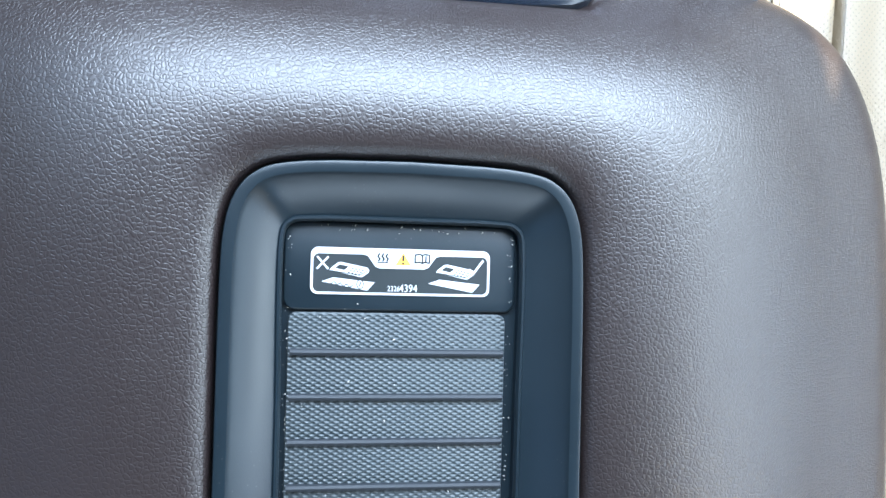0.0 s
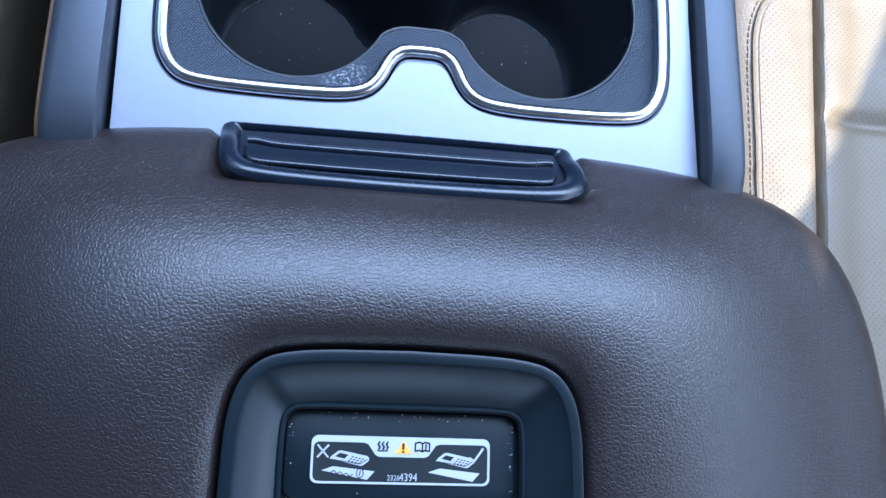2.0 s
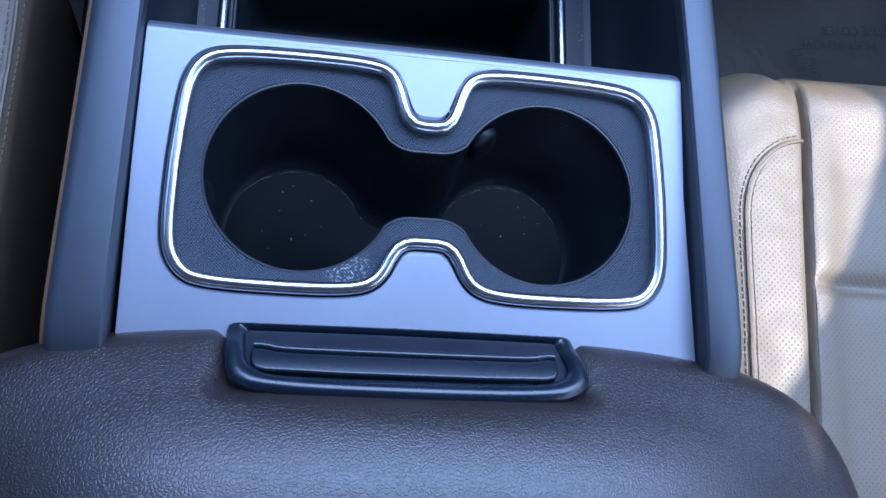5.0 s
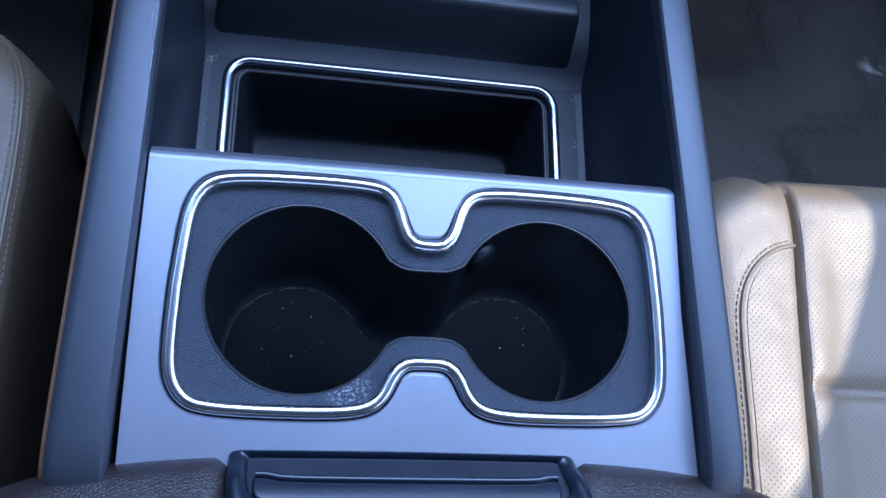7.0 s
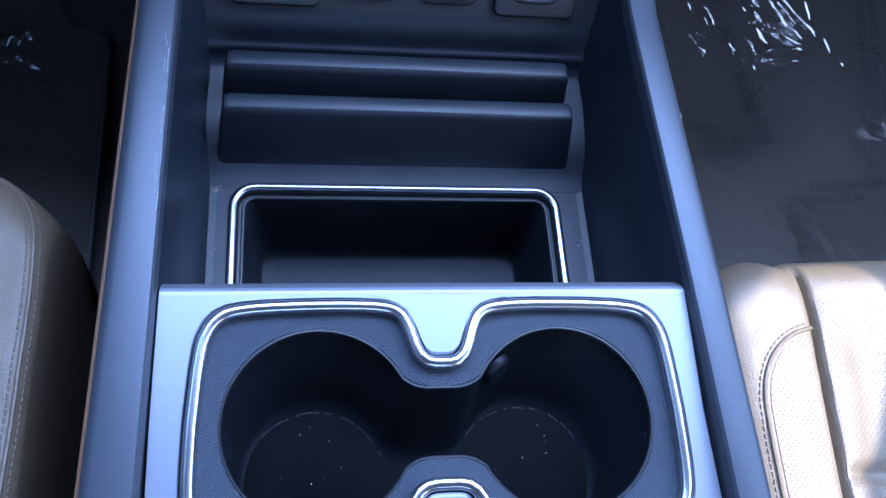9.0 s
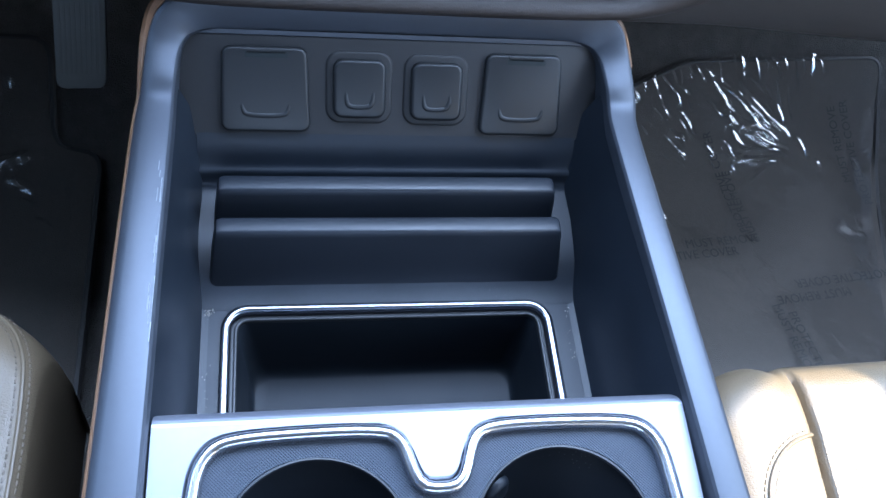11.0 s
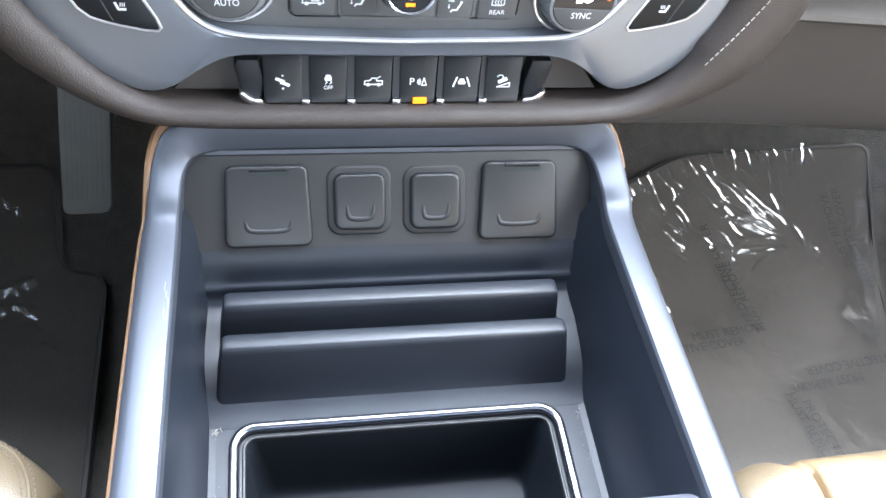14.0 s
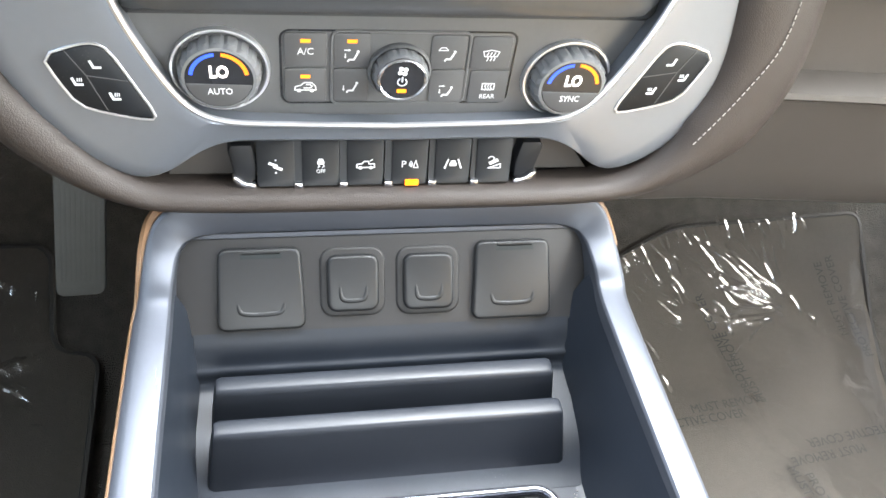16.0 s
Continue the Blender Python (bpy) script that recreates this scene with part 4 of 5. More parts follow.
handle = part("latch_handle", slab(h_o, M_LAT, -0.0034, 0.0002, 0.0014, 4), LATCH, latch)
lip = resample(chaikin([(-0.0680, 0.0058), (-0.0630, 0.0062), (-0.0585, 0.0042), (-0.03, 0.0040), (0.03, 0.0040), (0.0585, 0.0042), (0.0630, 0.0062), (0.0680, 0.0058)], 2), 40)
part("handle_lip", tube([tuple(M_LAT @ Vector((x, y, 0.0002))) for x, y in lip], 0.0019, 12, normal=tuple(M_LAT.col[2].xyz)), LATCH, handle)

# ---- dashboard ----
dash = thing("dashboard", (0, 0.62, 0.44), "dark brown dashboard with satin silver centre trim", "dashboard")
M_ST = frame_m((0, 0.545, 0.47), (1, 0, 0), (0, 0, 1), (0, -1, 0))

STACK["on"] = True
# padded leather roll that cradles the centre stack
cl = chaikin([(-0.262, 0.22), (-0.236, 0.13), (-0.212, 0.058), (-0.184, 0.012), (-0.150, -0.0165), (-0.118, -0.0240), (0, -0.0245), (0.118, -0.0245), (0.158, -0.0190), (0.193, 0.008), (0.209, 0.048), (0.209, 0.088), (0.198, 0.14), (0.178, 0.22)], 3)
loops = []
for i, (x, v) in enumerate(cl):
    a, b = cl[max(0, i - 1)], cl[min(len(cl) - 1, i + 1)]
    t = Vector((b[0] - a[0], b[1] - a[1])).normalized()
    nx, nv = t.y, -t.x  # points away from the stack
    wide = 0.0098 + (0.0197 if x > 0 else 0.0067) * min(1, max(0, (v + 0.0225) / 0.045))
    sec = []
    for f, w in ((-0.95, -0.012), (-1.0, 0.000), (-0.86, 0.0080), (-0.45, 0.0130), (0.05, 0.0140), (0.55, 0.0105), (0.88, 0.0030), (1.0, -0.008), (0.98, -0.030)):
        sec.append(tuple(M_ST @ Vector((x + nx * wide * f, v + nv * wide * f, w))))
    loops.append(sec)
part("leather_roll", loft(loops, closed=False), DASH_LEATHER, dash, "brown padded leather roll", angle=60)
st = chaikin([(0.1780, 0.0215), (0.1895, 0.0433), (0.1984, 0.0645), (0.2055, 0.083), (0.2070, 0.099), (0.2055, 0.118), (0.198, 0.17)], 2)
stitches("roll_stitch", [tuple(M_ST @ Vector((x + 0.002, v, 0.0143))) for x, v in st], PALE_THREAD, dash, 0.0028, 0.0012, 0.00040, normal=(0, -1, 0))
# silver trim: a U between the roll and the climate panel
out_half = [(-0.212, 0.20), (-0.205, 0.10), (-0.200, 0.070), (-0.184, 0.030), (-0.160, 0.003), (-0.140, -0.0070), (-0.1252, -0.0020), (-0.1117, 0.0117), (-0.098, 0.0198), (-0.0808, 0.0213), (0, 0.0205)]
in_half = [(-0.158, 0.20), (-0.142, 0.128), (-0.1365, 0.105), (-0.128, 0.082), (-0.117, 0.059), (-0.1080, 0.0460), (-0.095, 0.0385), (-0.075, 0.0362), (0, 0.0345)]
o_l, i_l = resample(chaikin(out_half, 2), 60), resample(chaikin(in_half, 2), 60)
o_full = o_l + [(-x, v) for x, v in o_l[-2::-1]]
i_full = i_l + [(-x, v) for x, v in i_l[-2::-1]]
loops = []
for f, w in ((0, -0.010), (0, 0.0015), (0.06, 0.0040), (0.2, 0.0058), (0.8, 0.0072), (0.93, 0.0085), (0.98, 0.0078), (1.0, 0.0055), (1.0, -0.010)):
    loops.append([tuple(M_ST @ Vector((a[0] + (b[0] - a[0]) * f, a[1] + (b[1] - a[1]) * f, w))) for a, b in zip(o_full, i_full)])
trim = part("silver_trim", loft(loops, closed=False), DASH_SILVER, dash, "satin silver centre stack trim", angle=30)
edge = [tuple(M_ST @ Vector((x, v, 0.0084))) for x, v in i_full]
part("bright_edge", tube(edge, 0.0019, 8, normal=(0, -1, 0)), EDGE_SILVER, trim)

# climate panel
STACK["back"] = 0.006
climate = thing("climate_panel", (0.003, 0.545, 0.50), "dark grey climate control panel with two display dials", "control panel")
face_lp = [(x, v) for x, v in i_full]
bm = bmesh.new()
flat(bm, face_lp, M_ST, -0.012, 0.0008)
face = part("panel_face", bm, CLIMATE_GREY, climate, "dark grey panel face")
prof = [(0.098, 0.000), (0.1010, 0.006), (0.1045, 0.0115), (0.111, 0.0135), (0.125, 0.0120), (0.16, 0.004), (0.20, 0.004)]
loops = []
for x, k in ((-0.136, 0.3), (-0.128, 0.8), (-0.115, 1), (0, 1.0), (0.115, 1), (0.128, 0.8), (0.136, 0.3)):
    loops.append([tuple(M_ST @ Vector((x, v, w * k + 0.0008))) for v, w in prof])
part("upper_lip", loft(loops, closed=False), LIP_GREY, climate, "glossy dark lip above the dials")


def dial(cx, cv, legend):
    d = part("dial", loft([at_w(circle(0.0256, 48, cx, cv), w) for w in (0.0,)] + [at_w(circle(r, 48, cx, cv), w) for r, w in ((0.0256, 0.0030), (0.0250, 0.0046), (0.0238, 0.0046), (0.0226, 0.0030), (0.0222, 0.001))], m=M_ST), EDGE_SILVER, climate, "temperature dial with chrome ring")
    teeth = []
    for k in range(72):
        a = 2 * math.pi * k / 72
        r = 0.0212 if (k % 4) else 0.0200
        teeth.append((cx + r * math.cos(a), cv + r * math.sin(a)))
    part("grip", loft([at_w(teeth, 0.0010), at_w([(cx + (x - cx) * 0.97, cv + (y - cv) * 0.97) for x, y in teeth], 0.0120), at_w(circle(0.0186, 72, cx, cv), 0.0150), at_w(circle(0.0170, 72, cx, cv), 0.0152)], m=M_ST), DIAL_GREY, d, "grey ribbed grip", angle=25)
    m = M_ST @ Matrix.Translation((cx, cv, 0.0148))
    part("face", slab(circle(0.0172, 48), m, -0.002, 0.0004, 0.0003, 1), GLOSS_BLACK, d, "black display face")
    low = [(0.0166 * math.cos(radians(a)), 0.0166 * math.sin(radians(a)) ) for a in range(188, 353, 5)]
    part("push_button", slab(low, m, 0.0004, 0.0011, 0.0004, 2), BUTTON_GREY, d, "grey push button")
    for mat_, a0, a1 in ((LCD_BLUE, 97, 172), (LCD_ORANGE, 8, 83)):
        arc = [(0.0140 * math.cos(radians(a0 + (a1 - a0) * i / 14)), 0.0010 + 0.0140 * math.sin(radians(a0 + (a1 - a0) * i / 14))) for i in range(15)]
        part("temperature_arc", loft([[(x * q, 0.0010 + (y - 0.0010) * q, w) for q, w in ((0.93, 0.0004), (0.93, 0.0006), (1.07, 0.0006), (1.07, 0.0004))] for x, y in arc], cap0=True, cap1=True, m=m), mat_, d, "lit temperature arc")
    lettering("reading", "LO", 0.0098, m @ Matrix.Translation((0, 0.0043, 0.0005)), LCD_WHITE, d, 0.0001, 0.76, 0.0003)
    lettering("legend", legend, 0.0055, m @ Matrix.Translation((0, -0.0072, 0.0012)), GREY_PRINT, d, 0.0001, 0.82)


dial(-0.0922, 0.0658, "AUTO")
dial(0.0963, 0.0605, "SYNC")


def seat_figure(bm, m, s, face_up=True):
    """A seated figure's outline, as used on air direction buttons, made of plain strokes."""
    stroke(bm, [(-0.4 * s, -0.5 * s), (0.15 * s, -0.5 * s), (0.55 * s, 0.35 * s)], 0.22 * s, m, 0, 0.0003)
    flat(bm, circle(0.17 * s, 10, 0.62 * s, 0.62 * s), m, 0, 0.0003)
    stroke(bm, [(-0.4 * s, -0.5 * s), (-0.55 * s, -0.75 * s)], 0.2 * s, m, 0, 0.0003)


def air_button(name, cx, cv, w, h, draw, lamp=False):
    b = part(name, slab(rrect(w, h, 0.0020, 3, cx, cv), M_ST, 0.0, 0.0019, 0.0005, 2), BUTTON_GREY, climate, "dark grey climate button")
    m = M_ST @ Matrix.Translation((cx, cv - 0.0012, 0.0019))
    if isinstance(draw, str):
        lettering("legend", draw, 0.0058, m @ Matrix.Translation((0, 0.0004, 0.0001)), GREY_PRINT, b, 0.0001, 0.9)
    else:
        bm = bmesh.new()
        draw(bm, m @ Matrix.Diagonal((0.86, 0.86, 1, 1)))
        part("symbol", bm, GREY_PRINT, b)
    if lamp:
        part("lamp", box(None, m, (0, 0.0070, 0.0002), (0.0052, 0.0020, 0.0004)), AMBER, b, "lit amber lamp")
    return b


def d_arrow(bm, m, x, v, ux, uv, s=0.0016):
    stroke(bm, [(x, v), (x + ux * s * 2, v + uv * s * 2)], 0.0006, m, 0, 0.0003)
    flat(bm, [(x + ux * s * 3.2, v + uv * s * 3.2), (x + ux * s * 2 - uv * s * 0.7, v + uv * s * 2 + ux * s * 0.7), (x + ux * s * 2 + uv * s * 0.7, v + uv * s * 2 - ux * s * 0.7)], m, 0, 0.0003)


def sym_floor_face(bm, m):
    seat_figure(bm, m @ Matrix.Translation((0.0005, -0.0025, 0)), 0.0052)
    d_arrow(bm, m, -0.0040, -0.0010, 0, -1, 0.0010)
    d_arrow(bm, m, -0.0045, 0.0018, 1, 0, 0.0012)


def sym_floor(bm, m):
    seat_figure(bm, m @ Matrix.Translation((0.0005, 0, 0)), 0.0052)
    d_arrow(bm, m, -0.0045, 0.0010, 0, -1, 0.0012)


def sym_def_floor(bm, m):
    seat_figure(bm, m @ Matrix.Translation((0.0008, -0.0010, 0)), 0.0050)
    stroke(bm, [(-0.0065, 0.0030), (-0.0050, 0.0050), (-0.0020, 0.0050), (-0.0005, 0.0030), (-0.0065, 0.0030)], 0.0005, m, 0, 0.0003)


def sym_recirc(bm, m):
    stroke(bm, [(-0.0066, -0.0022), (-0.0062, 0.0004), (-0.0030, 0.0014), (-0.0005, 0.0036), (0.0040, 0.0034), (0.0062, 0.0008), (0.0066, -0.0022), (-0.0066, -0.0022)], 0.0007, m, 0, 0.0003)
    stroke(bm, [(-0.001, -0.0006), (0.003, -0.0006), (0.0042, 0.0008), (0.003, 0.0020), (0.0006, 0.0020)], 0.0007, m, 0, 0.0003)
    for x in (-0.0040, 0.0040):
        flat(bm, circle(0.0013, 10, x, -0.0026), m, 0, 0.0003)


def sym_defrost(bm, m):
    stroke(bm, [(-0.0052, 0.0028), (-0.0040, -0.0008), (0.0040, -0.0008), (0.0052, 0.0028), (0, 0.0040), (-0.0052, 0.0028)], 0.0006, m, 0, 0.0003)
    for x in (-0.0022, 0, 0.0022):
        stroke(bm, [(x, -0.0040), (x + 0.0006, -0.0020), (x - 0.0004, 0.0000), (x + 0.0004, 0.0022)], 0.0006, m, 0, 0.0003)


def sym_rear(bm, m):
    stroke(bm, [(-0.0040, -0.0004), (-0.0040, 0.0042), (0.0040, 0.0042), (0.0040, -0.0004), (-0.0040, -0.0004)], 0.0006, m, 0, 0.0003)
    for x in (-0.0018, 0, 0.0018):
        stroke(bm, [(x, -0.0012), (x + 0.0005, 0.0006), (x - 0.0004, 0.0020), (x + 0.0003, 0.0034)], 0.0005, m, 0, 0.0003)


R1, R2, H1, H2 = 0.0778, 0.0555, 0.0212, 0.0218
air_button("climate_button", -0.0484, R1, 0.0222, H1, "A/C", True)
air_button("climate_button", -0.0486, R2, 0.0222, H2, sym_recirc, True)
air_button("climate_button", -0.0243, R1, 0.0195, H1, sym_floor_face, True)
air_button("climate_button", -0.0243, R2, 0.0195, H2, sym_floor)
air_button("climate_button", 0.0275, R1 - 0.0008, 0.0195, H1, sym_def_floor)
air_button("climate_button", 0.0285, R2 - 0.0008, 0.0195, H2, sym_floor_face)
air_button("climate_button", 0.0510, R1 - 0.0012, 0.0222, H1, sym_defrost)
rb = air_button("climate_button", 0.0524, R2 - 0.0012, 0.0222, H2, sym_rear)
lettering("legend", "REAR", 0.0042, M_ST @ Matrix.Translation((0.0526, 0.0478, 0.0020)), GREY_PRINT, rb, 0.0001, 0.9)
loop_c = rrect(0.0736, 0.0462, 0.004, 5, 0.0020, 0.0664)
part("button_frame", tube([tuple(M_ST @ Vector((x, v, 0.0013))) for x, v in loop_c], 0.0009, 6, closed=True, normal=(0, -1, 0)), CLIMATE_GREY, climate)
loop_c = rrect(0.1255, 0.0462, 0.005, 5, 0.0015, 0.0664)
part("button_frame", tube([tuple(M_ST @ Vector((x, v, 0.0007))) for x, v in loop_c], 0.0007, 6, closed=True, normal=(0, -1, 0)), GLOSS_BLACK, climate)
# fan dial
cx, cv = 0.0015, 0.0655
fan = part("fan_dial", loft([at_w(circle(0.0172, 40, cx, cv), 0.0), at_w(circle(0.0172, 40, cx, cv), 0.004), at_w(circle(0.0160, 40, cx, cv), 0.0055)], m=M_ST), CLIMATE_GREY, climate, "grey fan dial with chrome ring")
teeth = [(cx + (0.0152 if k % 4 else 0.0144) * math.cos(2 * math.pi * k / 56), cv + (0.0152 if k % 4 else 0.0144) * math.sin(2 * math.pi * k / 56)) for k in range(56)]
part("grip", loft([at_w(teeth, 0.003), at_w([(cx + (x - cx) * 0.96, cv + (y - cv) * 0.96) for x, y in teeth], 0.0125), at_w(circle(0.0130, 56, cx, cv), 0.0150)], m=M_ST), DIAL_GREY, fan, angle=25)
part("rim", loft([at_w(circle(r, 40, cx, cv), w) for r, w in ((0.0134, 0.0140), (0.0132, 0.0156), (0.0124, 0.0162), (0.0116, 0.0156), (0.0115, 0.0148))], m=M_ST), CHROME, fan, "bright chrome rim")
m = M_ST @ Matrix.Translation((cx, cv, 0.0150))
part("face", slab(circle(0.0117, 40), m, -0.001, 0.0003, 0.0002, 1), GLOSS_BLACK, fan)
bm = bmesh.new()
for k in range(4):
    a = math.pi / 2 * k + 0.6
    flat(bm, circle(0.0013, 10, 0.0018 * math.cos(a), 0.0058 + 0.0018 * math.sin(a)), m, 0.0003, 0.0006)
ring_p = [(0.0024 * math.cos(radians(a)), -0.0010 + 0.0024 * math.sin(radians(a))) for a in range(125, 416, 15)]
stroke(bm, ring_p, 0.0006, m, 0.0003, 0.0006)
stroke(bm, [(0, -0.0008), (0, 0.0020)], 0.0007, m, 0.0003, 0.0006)
part("symbol", bm, GREY_PRINT, fan)
part("lamp", box(None, m, (0, -0.0068, 0.0004), (0.0050, 0.0022, 0.0004)), AMBER, fan, "lit amber lamp")


STACK["back"] = 0.0


def heat_pad(side):
    """A set of seat heater buttons let into the silver trim."""
    up = 0.0016 if side < 0 else -0.0016
    lp = [(side * x, v + up) for x, v in [(-0.1735, 0.0800), (-0.157, 0.0862), (-0.1490, 0.0870), (-0.1438, 0.0835), (-0.1350, 0.0632), (-0.1268, 0.0440), (-0.1290, 0.0410), (-0.1505, 0.0462), (-0.1625, 0.0512), (-0.1695, 0.0670)]]
    lp = chaikin(lp, 1, closed=True)
    mz = M_ST @ Matrix.Translation((0, 0, 0.0058))
    pad = part("seat_heater_pad", slab(lp, mz, -0.002, 0.0022, 0.0008, 2), BLACK, trim, "black seat heater buttons")
    part("pad_edge", tube([tuple(mz @ Vector((x, v, 0.0016))) for x, v in inset(lp, -0.0008)], 0.0008, 6, closed=True, normal=(0, -1, 0)), EDGE_SILVER, pad)
    for k, (x, v) in enumerate(((-0.1506, 0.0755), (-0.1607, 0.0653), (-0.1443, 0.0562))):
        bm = bmesh.new()
        mm = mz @ Matrix.Translation((side * x, v + up, 0.0022)) @ Matrix.Diagonal((0.82 * side, 0.82, 1, 1))
        stroke(bm, [(0.0028, -0.0020), (-0.0012, -0.0020), (-0.0026, 0.0026)], 0.0015, mm, 0, 0.0003)
        if k:
            for j in range(3):
                stroke(bm, [(0.0000 + 0.0012 * j, 0.0002), (0.0004 + 0.0012 * j, 0.0026)], 0.0005, mm, 0, 0.0003)
        part("symbol", bm, GREY_PRINT, pad)
    seams = ([(-0.1559, 0.0690), (-0.1368, 0.0657)], [(-0.1634, 0.0836), (-0.1559, 0.0690), (-0.1490, 0.0470)])
    for seam in seams:
        part("split", stroke(bmesh.new(), [(side * x, v + up) for x, v in seam], 0.0005, mz, 0.0022, 0.0024), BUTTON_GREY, pad)


heat_pad(-1)
heat_pad(1)

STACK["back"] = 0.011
# ---- row of switches under the trim ----
bank = thing("switch_bank", (0, 0.545, 0.45), "row of black dash switches with chrome tips", "switch bank")
rec = chaikin([(-0.128, -0.012), (-0.113, 0.008), (-0.099, 0.0180), (-0.080, 0.0200), (0.080, 0.0200), (0.099, 0.0180), (0.113, 0.008), (0.128, -0.012)], 1)
bm = bmesh.new()
flat(bm, rec, M_ST, -0.012, 0.0002)
part("backing", bm, TRIM_DARK, bank, "dark recess behind the switches")
SWX = (-0.0660, -0.0403, -0.0142, 0.0122, 0.0382, 0.0635)


def switch(cx, w, name="switch"):
    prof = [(-0.0150, 0.000), (-0.0158, 0.0120), (-0.0130, 0.0150), (-0.0085, 0.0135), (0.0060, 0.0095), (0.0140, 0.0075), (0.0165, 0.0060), (0.0165, 0.0)]
    loops = []
    for f in (-1, -0.9, 0.9, 1):
        k = 1 if abs(f) < 1 else 0.93
        loops.append([tuple(M_ST @ Vector((cx + f * w / 2, v, wd * k))) for v, wd in prof])
    return part(name, loft(loops, closed=False, cap0=True, cap1=True), SWITCH_BLACK, bank, "black rocker switch")


def sym_pedals(bm, m):
    for x, v in ((-0.0016, 0.0014), (0.0012, -0.0010)):
        stroke(bm, [(x - 0.0020, v + 0.0008), (x + 0.0020, v - 0.0010)], 0.0018, m, 0, 0.0003)
    for v in (0.0042, -0.0042):
        flat(bm, circle(0.0006, 8, 0, v), m, 0, 0.0003)


def sym_car_off(bm, m):
    flat(bm, rrect(0.0042, 0.0026, 0.0008, 2, 0, 0.0022), m, 0, 0.0003)
    flat(bm, rrect(0.0030, 0.0016, 0.0006, 2, 0, 0.0040), m, 0, 0.0003)
    stroke(bm, [(-0.0014, 0.0008), (-0.0006, -0.0002), (-0.0016, -0.0012)], 0.0005, m, 0, 0.0003)
    stroke(bm, [(0.0014, 0.0008), (0.0020, -0.0002), (0.0010, -0.0012)], 0.0005, m, 0, 0.0003)


def sym_truck(bm, m):
    stroke(bm, [(-0.0052, -0.0016), (-0.0050, 0.0006), (-0.0022, 0.0010), (-0.0008, 0.0026), (0.0016, 0.0026), (0.0020, 0.0008), (0.0052, 0.0008), (0.0052, -0.0016), (-0.0052, -0.0016)], 0.0007, m, 0, 0.0003)
    for x in (-0.0030, 0.0032):
        flat(bm, circle(0.0011, 10, x, -0.0018), m, 0, 0.0003)
    stroke(bm, [(0.0024, 0.0026), (0.0040, 0.0038)], 0.0005, m, 0, 0.0003)


def sym_park(bm, m):
    for j, r in enumerate((0.0012, 0.0020, 0.0028)):
        arc = [(-0.0014 + r * math.cos(radians(a)), 0.0002 + r * math.sin(radians(a))) for a in (-45, -20, 0, 20, 45)]
        stroke(bm, arc, 0.0005, m, 0, 0.0003)
    stroke(bm, [(0.0020, -0.0022), (0.0034, 0.0026), (0.0048, -0.0022), (0.0020, -0.0022)], 0.0006, m, 0, 0.0003)


def sym_lane(bm, m):
    stroke(bm, [(-0.0050, -0.0030), (-0.0030, 0.0030)], 0.0009, m, 0, 0.0003)
    stroke(bm, [(0.0050, -0.0030), (0.0030, 0.0030)], 0.0009, m, 0, 0.0003)
    flat(bm, rrect(0.0044, 0.0024, 0.0007, 2, 0, -0.0004), m, 0, 0.0003)
    flat(bm, rrect(0.0030, 0.0016, 0.0005, 2, 0, 0.0014), m, 0, 0.0003)


def sym_hill(bm, m):
    stroke(bm, [(-0.0036, -0.0034), (0.0040, -0.0034), (0.0040, -0.0006), (-0.0036, -0.0034)], 0.0006, m, 0, 0.0003)
    stroke(bm, [(-0.0024, 0.0000), (0.0016, 0.0020)], 0.0022, m, 0, 0.0003)
    ring_q = [(-0.0020 + 0.0018 * math.cos(radians(a)), 0.0032 + 0.0014 * math.sin(radians(a))) for a in range(-40, 200, 30)]
    stroke(bm, ring_q, 0.0006, m, 0, 0.0003)


M_SW = frame_m((0, 0.545 - 0.0117, 0.4705), (1, 0, 0), (0, 0.266, 0.964), (0, -0.964, 0.266))
for cx, draw in zip(SWX, (sym_pedals, sym_car_off, sym_truck, sym_park, sym_lane, sym_hill)):
    sw = switch(cx, 0.0215)
    m = M_SW @ Matrix.Translation((cx, 0.0, 0.0004))
    bm = bmesh.new()
    draw(bm, m)
    part("symbol", bm, GREY_PRINT, sw)
    if draw is sym_car_off:
        lettering("legend", "OFF", 0.0036, m @ Matrix.Translation((0, -0.0038, 0.0001)), GREY_PRINT, sw, 0.0001, 0.85)
    if draw is sym_park:
        lettering("legend", "P", 0.0066, m @ Matrix.Translation((-0.0038, 0.0, 0.0001)), GREY_PRINT, sw, 0.0001, 0.95)
        part("lamp", box(None, M_ST, (cx + 0.0015, -0.0118, 0.0152), (0.0080, 0.0034, 0.0024)), AMBER, sw, "lit amber lamp")
for cx in (-0.0532, -0.0268, -0.0002, 0.0263, 0.0522):
    g = part("divider", loft([[tuple(M_ST @ Vector((cx + f * 0.0024, v, w))) for v, w in ((-0.0145, 0.0), (-0.0155, 0.0115), (-0.0125, 0.0138), (0.0165, 0.0048), (0.0165, 0))] for f in (-1, 1)], closed=False, cap0=True, cap1=True), BLACK, bank)
    part("chrome_tip", slab(rrect(0.0054, 0.0050, 0.0008, 2, cx, -0.0128), M_ST, 0.008, 0.0158, 0.0010, 2), CHROME, g, "chrome tip")
